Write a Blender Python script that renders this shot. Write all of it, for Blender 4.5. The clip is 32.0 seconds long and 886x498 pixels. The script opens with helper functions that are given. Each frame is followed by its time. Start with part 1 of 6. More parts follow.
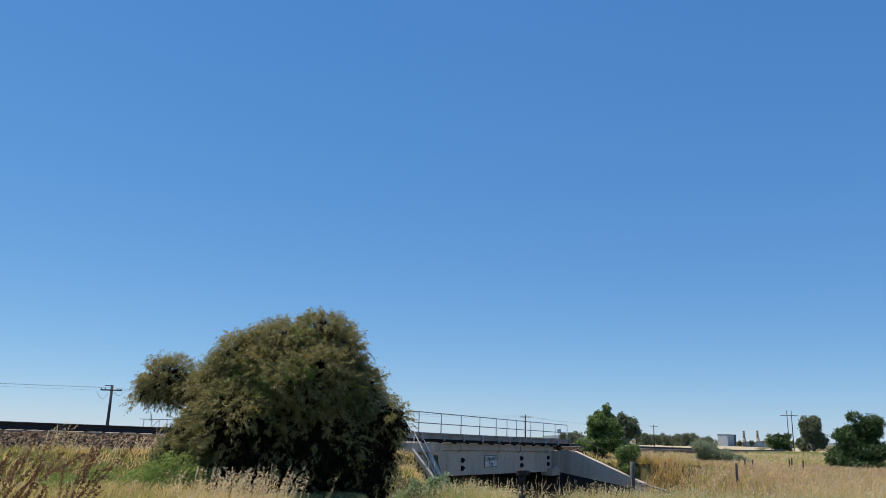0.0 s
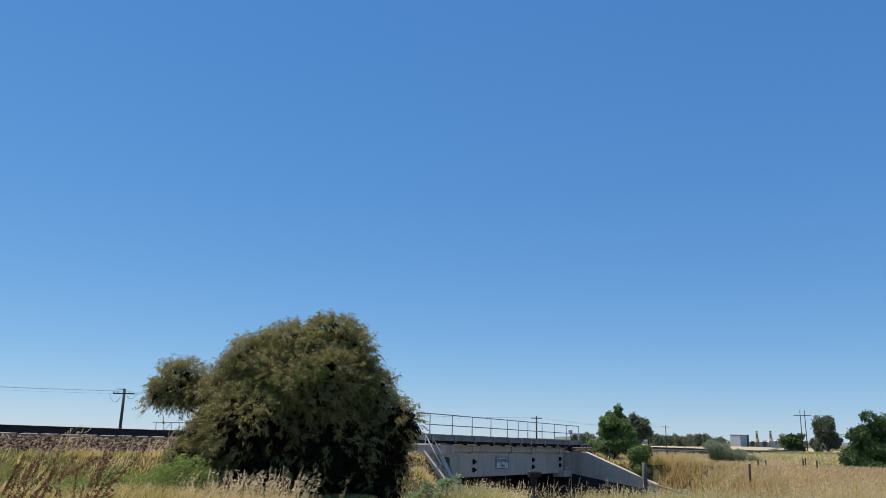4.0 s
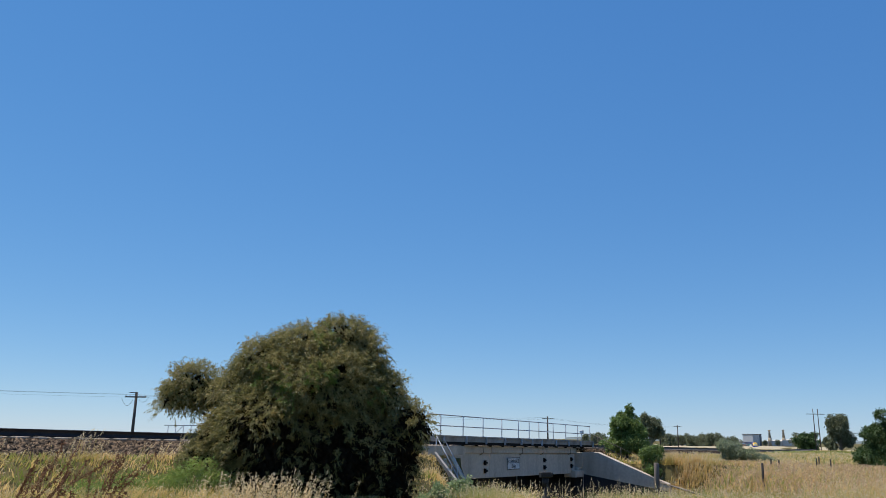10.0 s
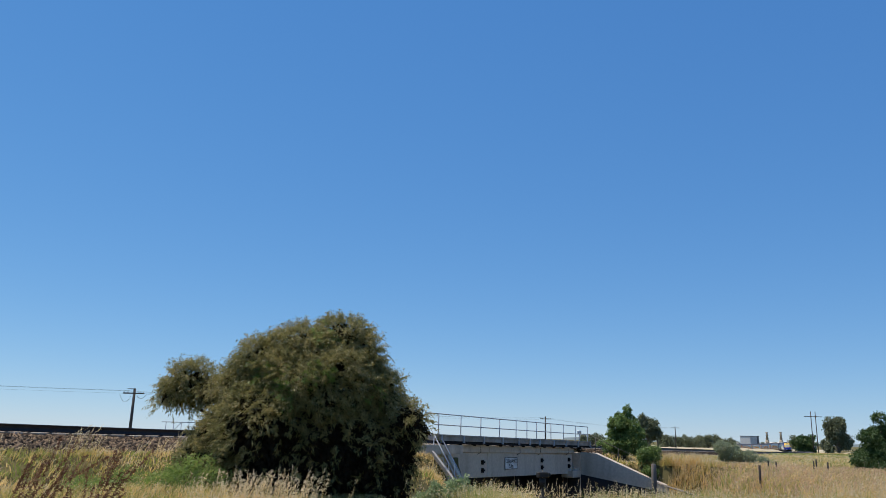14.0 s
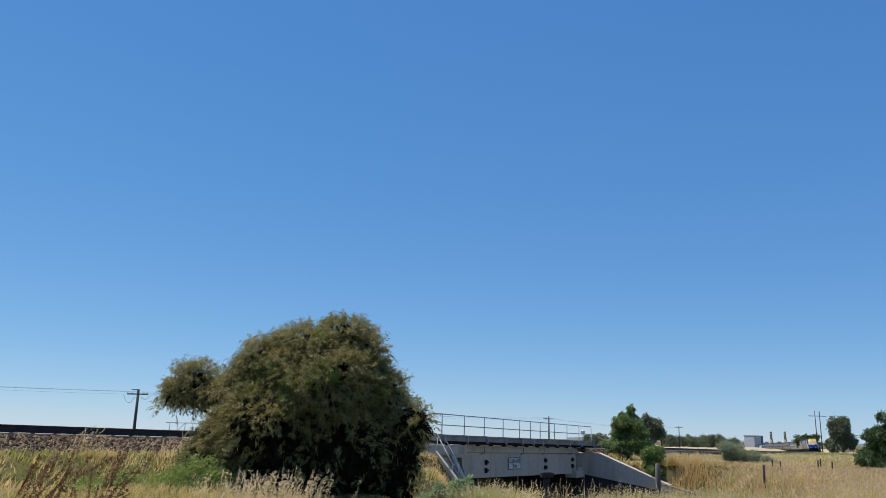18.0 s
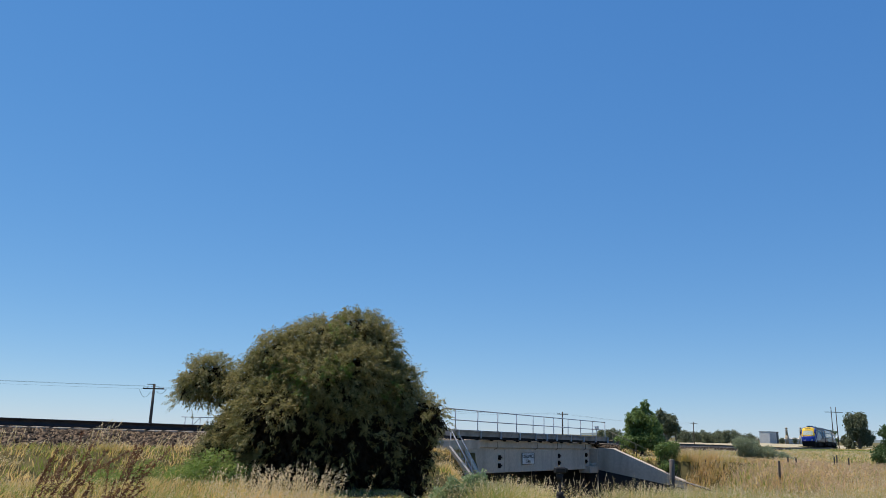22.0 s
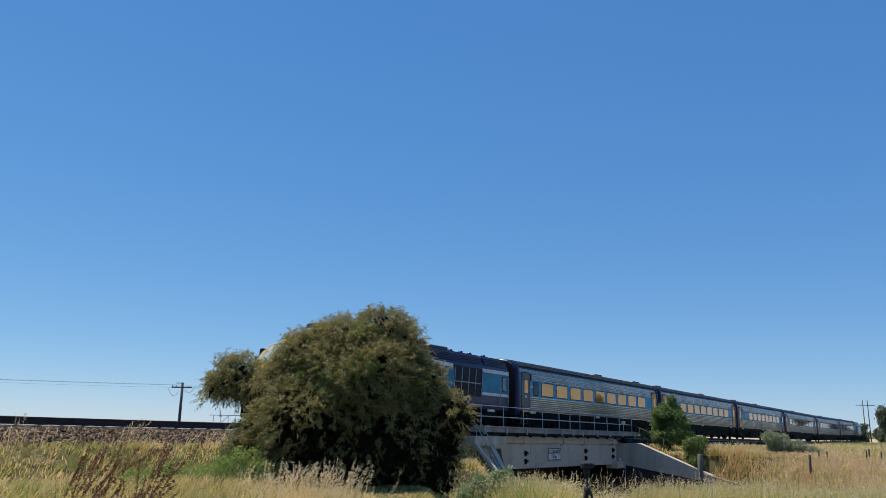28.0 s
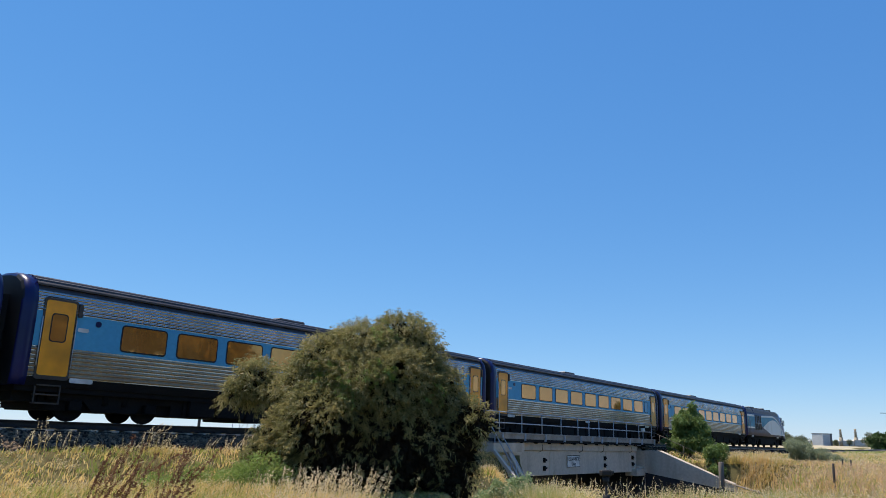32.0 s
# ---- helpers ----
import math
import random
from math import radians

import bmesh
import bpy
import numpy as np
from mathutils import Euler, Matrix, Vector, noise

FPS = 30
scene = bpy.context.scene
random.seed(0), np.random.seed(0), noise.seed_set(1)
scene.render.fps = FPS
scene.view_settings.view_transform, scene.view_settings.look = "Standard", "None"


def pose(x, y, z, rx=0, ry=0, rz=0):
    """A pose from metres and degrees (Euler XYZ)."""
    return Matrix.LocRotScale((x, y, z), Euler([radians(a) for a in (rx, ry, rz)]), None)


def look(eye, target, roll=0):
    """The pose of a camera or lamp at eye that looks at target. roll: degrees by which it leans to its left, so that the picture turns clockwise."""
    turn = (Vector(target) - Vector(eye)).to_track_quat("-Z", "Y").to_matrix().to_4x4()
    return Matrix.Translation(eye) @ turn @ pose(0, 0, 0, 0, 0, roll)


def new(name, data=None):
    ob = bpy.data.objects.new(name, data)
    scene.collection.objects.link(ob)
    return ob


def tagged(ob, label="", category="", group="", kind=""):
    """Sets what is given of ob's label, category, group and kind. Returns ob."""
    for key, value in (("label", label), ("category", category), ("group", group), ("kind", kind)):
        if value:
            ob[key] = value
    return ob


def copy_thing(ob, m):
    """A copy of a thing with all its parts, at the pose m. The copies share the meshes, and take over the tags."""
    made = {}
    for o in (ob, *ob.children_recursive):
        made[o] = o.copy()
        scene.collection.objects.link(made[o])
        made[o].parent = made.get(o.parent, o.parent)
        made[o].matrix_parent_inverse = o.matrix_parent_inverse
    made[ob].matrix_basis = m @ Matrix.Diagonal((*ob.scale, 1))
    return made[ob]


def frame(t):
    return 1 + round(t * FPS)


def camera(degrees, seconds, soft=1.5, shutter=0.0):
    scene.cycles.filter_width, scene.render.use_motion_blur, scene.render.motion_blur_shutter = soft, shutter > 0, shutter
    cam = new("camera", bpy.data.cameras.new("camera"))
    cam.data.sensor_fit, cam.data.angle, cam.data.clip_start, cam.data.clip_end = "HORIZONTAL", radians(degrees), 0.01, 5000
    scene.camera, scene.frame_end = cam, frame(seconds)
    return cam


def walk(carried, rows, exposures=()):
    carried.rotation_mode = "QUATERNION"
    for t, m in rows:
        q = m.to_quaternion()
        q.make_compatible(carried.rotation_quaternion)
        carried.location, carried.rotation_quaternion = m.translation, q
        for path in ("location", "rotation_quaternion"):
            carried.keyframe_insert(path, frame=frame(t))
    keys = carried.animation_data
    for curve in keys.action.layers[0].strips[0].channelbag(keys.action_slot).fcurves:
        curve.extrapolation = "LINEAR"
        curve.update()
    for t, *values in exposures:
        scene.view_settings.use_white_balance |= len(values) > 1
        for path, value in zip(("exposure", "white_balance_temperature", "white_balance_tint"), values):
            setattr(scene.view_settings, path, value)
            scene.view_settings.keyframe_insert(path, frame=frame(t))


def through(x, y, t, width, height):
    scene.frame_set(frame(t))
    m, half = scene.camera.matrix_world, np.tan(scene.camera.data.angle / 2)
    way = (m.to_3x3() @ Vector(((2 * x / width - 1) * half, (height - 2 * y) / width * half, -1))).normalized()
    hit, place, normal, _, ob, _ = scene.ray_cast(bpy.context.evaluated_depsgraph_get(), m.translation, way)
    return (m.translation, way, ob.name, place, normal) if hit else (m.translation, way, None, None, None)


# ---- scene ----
cam = camera(60.51, 32.0, soft=0.65)
EYE = Vector((0.0, 0.0, 1.6))


def aim(yaw, pitch, roll):
    """The hand-held camera at its one standpoint: degrees clockwise from +y, above the horizon, and of lean."""
    a, b = radians(yaw), radians(pitch)
    return look(EYE, EYE + Vector((math.sin(a) * math.cos(b), math.cos(a) * math.cos(b), math.sin(b))), roll)


walk(cam, [
    (0, aim(1.313, 13.703, 1.562)), (0.5, aim(1.320, 13.755, 1.528)), (1, aim(1.180, 13.756, 1.587)), (1.5, aim(1.018, 13.712, 1.611)),
    (2, aim(0.883, 13.628, 1.636)), (2.5, aim(0.836, 13.520, 1.680)), (3, aim(0.777, 13.559, 1.683)), (3.5, aim(0.680, 13.726, 1.473)),
    (5.5, aim(0.361, 13.877, 1.034)), (6, aim(0.359, 13.905, 0.979)), (6.5, aim(0.270, 13.873, 1.002)), (7, aim(0.170, 13.848, 0.973)),
    (7.5, aim(0.083, 13.858, 0.986)), (8, aim(-0.011, 13.892, 0.980)), (8.5, aim(-0.131, 13.900, 1.048)), (9, aim(-0.209, 13.895, 0.999)),
    (9.5, aim(-0.185, 13.890, 1.010)), (10, aim(-0.157, 13.877, 0.924)), (10.5, aim(-0.127, 13.854, 0.876)), (11, aim(-0.062, 13.847, 0.873)),
    (11.5, aim(0.064, 13.849, 0.858)), (12, aim(0.100, 13.879, 0.962)), (12.5, aim(0.081, 13.928, 1.049)), (13, aim(0.000, 13.895, 1.140)),
    (13.5, aim(-0.120, 13.852, 1.345)), (14, aim(-0.113, 13.817, 1.444)), (14.5, aim(-0.035, 13.750, 1.430)), (16.5, aim(-0.151, 13.742, 1.243)),
    (17, aim(-0.208, 13.789, 1.280)), (17.5, aim(-0.271, 13.810, 1.300)), (18, aim(-0.342, 13.825, 1.335)), (18.5, aim(-0.458, 13.791, 1.320)),
    (19, aim(-0.627, 13.708, 1.371)), (19.5, aim(-0.708, 13.661, 1.318)), (20, aim(-0.814, 13.661, 1.320)), (20.5, aim(-0.937, 13.650, 1.371)),
    (21, aim(-1.030, 13.627, 1.400)), (21.5, aim(-1.196, 13.539, 1.463)), (22, aim(-1.362, 13.447, 1.506)), (22.5, aim(-1.448, 13.401, 1.497)),
    (23, aim(-1.552, 13.482, 1.463)), (23.5, aim(-1.777, 13.584, 1.450)), (24, aim(-2.034, 13.586, 1.371)), (24.5, aim(-2.258, 13.515, 1.356)),
    (25, aim(-2.364, 13.381, 1.318)), (25.5, aim(-2.459, 13.216, 1.309)), (27.5, aim(-2.974, 12.947, 1.126)), (28, aim(-3.151, 13.138, 1.103)),
    (28.5, aim(-3.313, 13.266, 1.095)), (29, aim(-3.435, 13.316, 1.114)), (29.5, aim(-3.474, 13.385, 1.063)), (30, aim(-3.511, 13.420, 1.166)),
    (30.5, aim(-3.549, 13.446, 1.198)), (31, aim(-3.649, 13.454, 1.248)), (31.5, aim(-3.909, 13.495, 1.310)), (32, aim(-4.552, 13.558, 1.371)),
], exposures=[(0, 0.0), (28.2, 0.0), (28.9, 0.27), (32, 0.27)])

# ---------- light ----------
SUN_AZ, SUN_EL = -58.0, 66.0
world = bpy.data.worlds.new("world")
scene.world = world
world.use_nodes = True
wn = world.node_tree
sky = wn.nodes.new("ShaderNodeTexSky")
sky.sky_type, sky.sun_disc = "NISHITA", False
sky.sun_elevation, sky.sun_rotation = radians(SUN_EL), radians(SUN_AZ)
sky.air_density, sky.dust_density, sky.ozone_density, sky.altitude = 0.75, 0.0, 3.0, 0
tone = wn.nodes.new("ShaderNodeHueSaturation")
tone.inputs["Saturation"].default_value = 1.15
clean = wn.nodes.new("ShaderNodeMix")
clean.data_type, clean.blend_type = "RGBA", "MULTIPLY"
clean.inputs["Factor"].default_value = 1.0
clean.inputs["B"].default_value = (0.86, 0.98, 1.14, 1)
wn.links.new(sky.outputs[0], clean.inputs["A"])
wn.links.new(clean.outputs["Result"], tone.inputs["Color"])
flat = wn.nodes.new("ShaderNodeGamma")
flat.inputs["Gamma"].default_value = 0.62
wn.links.new(tone.outputs[0], flat.inputs["Color"])
haze = wn.nodes.new("ShaderNodeMix")
haze.data_type, haze.blend_type = "RGBA", "MULTIPLY"
haze.inputs["Factor"].default_value = 1.0
haze.inputs["B"].default_value = (0.80, 1.02, 1.21, 1)
wn.links.new(flat.outputs[0], haze.inputs["A"])
split, join = wn.nodes.new("ShaderNodeSeparateColor"), wn.nodes.new("ShaderNodeCombineColor")
wn.links.new(haze.outputs["Result"], split.inputs[0])
for i, (power, gain) in enumerate(((1.12, 0.955), (0.95, 0.985), (0.66, 1.5))):
    pw, ga = wn.nodes.new("ShaderNodeMath"), wn.nodes.new("ShaderNodeMath")
    pw.operation, ga.operation = "POWER", "MULTIPLY"
    pw.inputs[1].default_value, ga.inputs[1].default_value = power, gain
    wn.links.new(split.outputs[i], pw.inputs[0])
    wn.links.new(pw.outputs[0], ga.inputs[0])
    wn.links.new(ga.outputs[0], join.inputs[i])
wn.links.new(join.outputs[0], wn.nodes["Background"].inputs[0])
wn.nodes["Background"].inputs[1].default_value = 0.19
sun = new("sun", bpy.data.lights.new("sun", "SUN"))
sun.data.energy, sun.data.angle, sun.data.color = 5.0, radians(0.53), (1.0, 0.905, 0.78)
_a, _e = radians(SUN_AZ), radians(SUN_EL)
sun.matrix_world = look((0, 0, 60), Vector((0, 0, 60)) - Vector((math.sin(_a) * math.cos(_e), math.cos(_a) * math.cos(_e), math.sin(_e))))


# ---------- materials ----------
def mat(name, color, rough=0.8, metal=0.0, vary=0.15, scale=4.0, bump=0.0, color2=None, island=0.0, per_object=0.0,
        spec=0.5, fine=8.0, stain=None, stain_scale=0.4, streak=1.0):
    """A surface with variation at two scales, optional relief, stains, and change from piece to piece."""
    m = bpy.data.materials.new(name)
    m.use_nodes = True
    nt = m.node_tree
    b = nt.nodes["Principled BSDF"]
    b.inputs["Roughness"].default_value, b.inputs["Metallic"].default_value = rough, metal
    b.inputs["Specular IOR Level"].default_value = spec
    co = nt.nodes.new("ShaderNodeTexCoord")
    mp = nt.nodes.new("ShaderNodeMapping")
    mp.inputs["Scale"].default_value = (1, 1, streak)
    nt.links.new(co.outputs["Object"], mp.inputs[0])
    n1, n2 = nt.nodes.new("ShaderNodeTexNoise"), nt.nodes.new("ShaderNodeTexNoise")
    n1.inputs["Scale"].default_value, n2.inputs["Scale"].default_value = scale, scale * fine
    n1.inputs["Detail"].default_value, n2.inputs["Detail"].default_value = 6, 4
    for n in (n1, n2):
        nt.links.new(mp.outputs[0], n.inputs["Vector"])
    c2 = color2 or tuple(c * 0.6 for c in color)
    ramp = nt.nodes.new("ShaderNodeMix")
    ramp.data_type = "RGBA"
    ramp.inputs["A"].default_value, ramp.inputs["B"].default_value = (*color, 1), (*c2, 1)
    mr = nt.nodes.new("ShaderNodeMapRange")
    mr.inputs["From Min"].default_value, mr.inputs["From Max"].default_value = 0.35, 0.68
    nt.links.new(n1.outputs["Fac"], mr.inputs["Value"])
    last = mr.outputs["Result"]
    if island or per_object:
        src = nt.nodes.new("ShaderNodeNewGeometry" if island else "ShaderNodeObjectInfo")
        out = src.outputs["Random Per Island" if island else "Random"]
        mx = nt.nodes.new("ShaderNodeMix")
        mx.inputs[0].default_value = island or per_object
        nt.links.new(last, mx.inputs[2])
        nt.links.new(out, mx.inputs[3])
        last = mx.outputs[0]
    nt.links.new(last, ramp.inputs["Factor"])
    hsv = nt.nodes.new("ShaderNodeHueSaturation")
    m2 = nt.nodes.new("ShaderNodeMapRange")
    m2.inputs["From Min"].default_value, m2.inputs["From Max"].default_value = 0.25, 0.75
    m2.inputs["To Min"].default_value, m2.inputs["To Max"].default_value = 1 - vary, 1 + vary
    nt.links.new(n2.outputs["Fac"], m2.inputs["Value"])
    nt.links.new(m2.outputs["Result"], hsv.inputs["Value"])
    nt.links.new(ramp.outputs["Result"], hsv.inputs["Color"])
    col = hsv.outputs["Color"]
    if stain:
        n3 = nt.nodes.new("ShaderNodeTexNoise")
        n3.inputs["Scale"].default_value, n3.inputs["Detail"].default_value = stain_scale, 8
        mp3 = nt.nodes.new("ShaderNodeMapping")
        mp3.inputs["Scale"].default_value = (1, 1, 0.15)
        nt.links.new(co.outputs["Object"], mp3.inputs[0])
        nt.links.new(mp3.outputs[0], n3.inputs["Vector"])
        m3 = nt.nodes.new("ShaderNodeMapRange")
        m3.inputs["From Min"].default_value, m3.inputs["From Max"].default_value = 0.52, 0.75
        nt.links.new(n3.outputs["Fac"], m3.inputs["Value"])
        sm = nt.nodes.new("ShaderNodeMix")
        sm.data_type = "RGBA"
        sm.inputs["B"].default_value = (*stain, 1)
        nt.links.new(m3.outputs["Result"], sm.inputs["Factor"])
        nt.links.new(col, sm.inputs["A"])
        col = sm.outputs["Result"]
    nt.links.new(col, b.inputs["Base Color"])
    if bump:
        bp = nt.nodes.new("ShaderNodeBump")
        bp.inputs["Strength"].default_value, bp.inputs["Distance"].default_value = bump, 0.02
        nt.links.new(n2.outputs["Fac"], bp.inputs["Height"])
        nt.links.new(bp.outputs[0], b.inputs["Normal"])
    return m


def leafy(name, c1, c2, c3, rough=0.55, through=0.35, coarse=0.0, patchy=0.5, spec=0.3):
    """Leaves and blades: three tints from piece to piece, some light let through."""
    m = bpy.data.materials.new(name)
    m.use_nodes = True
    nt = m.node_tree
    b = nt.nodes["Principled BSDF"]
    g = nt.nodes.new("ShaderNodeNewGeometry")
    cr = nt.nodes.new("ShaderNodeValToRGB")
    cr.color_ramp.elements[0].color, cr.color_ramp.elements[1].color = (*c1, 1), (*c3, 1)
    cr.color_ramp.elements.new(0.5).color = (*c2, 1)
    nz = nt.nodes.new("ShaderNodeTexNoise")
    nz.inputs["Scale"].default_value = 1.6
    co = nt.nodes.new("ShaderNodeTexCoord")
    nt.links.new(co.outputs["Object"], nz.inputs["Vector"])
    mx = nt.nodes.new("ShaderNodeMix")
    mx.inputs[0].default_value = patchy
    nt.links.new(g.outputs["Random Per Island"], mx.inputs[2])
    mr = nt.nodes.new("ShaderNodeMapRange")
    mr.inputs["From Min"].default_value, mr.inputs["From Max"].default_value = 0.3, 0.7
    nt.links.new(nz.outputs["Fac"], mr.inputs["Value"])
    nt.links.new(mr.outputs["Result"], mx.inputs[3])
    if coarse:
        nb = nt.nodes.new("ShaderNodeTexNoise")
        nb.inputs["Scale"].default_value, nb.inputs["Detail"].default_value = 0.4, 5
        nt.links.new(co.outputs["Object"], nb.inputs["Vector"])
        rb = nt.nodes.new("ShaderNodeMapRange")
        rb.inputs["From Min"].default_value, rb.inputs["From Max"].default_value = 0.36, 0.64
        nt.links.new(nb.outputs["Fac"], rb.inputs["Value"])
        mb = nt.nodes.new("ShaderNodeMix")
        mb.inputs[0].default_value = coarse
        nt.links.new(mx.outputs[0], mb.inputs[2])
        nt.links.new(rb.outputs["Result"], mb.inputs[3])
        mx = mb
    nt.links.new(mx.outputs[0], cr.inputs[0])
    b.inputs["Roughness"].default_value = rough
    b.inputs["Specular IOR Level"].default_value = spec
    nt.links.new(cr.outputs[0], b.inputs["Base Color"])
    tr = nt.nodes.new("ShaderNodeBsdfTranslucent")
    nt.links.new(cr.outputs[0], tr.inputs["Color"])
    ms = nt.nodes.new("ShaderNodeMixShader")
    ms.inputs[0].default_value = through
    nt.links.new(b.outputs[0], ms.inputs[1])
    nt.links.new(tr.outputs[0], ms.inputs[2])
    nt.links.new(ms.outputs[0], nt.nodes["Material Output"].inputs["Surface"])
    return m


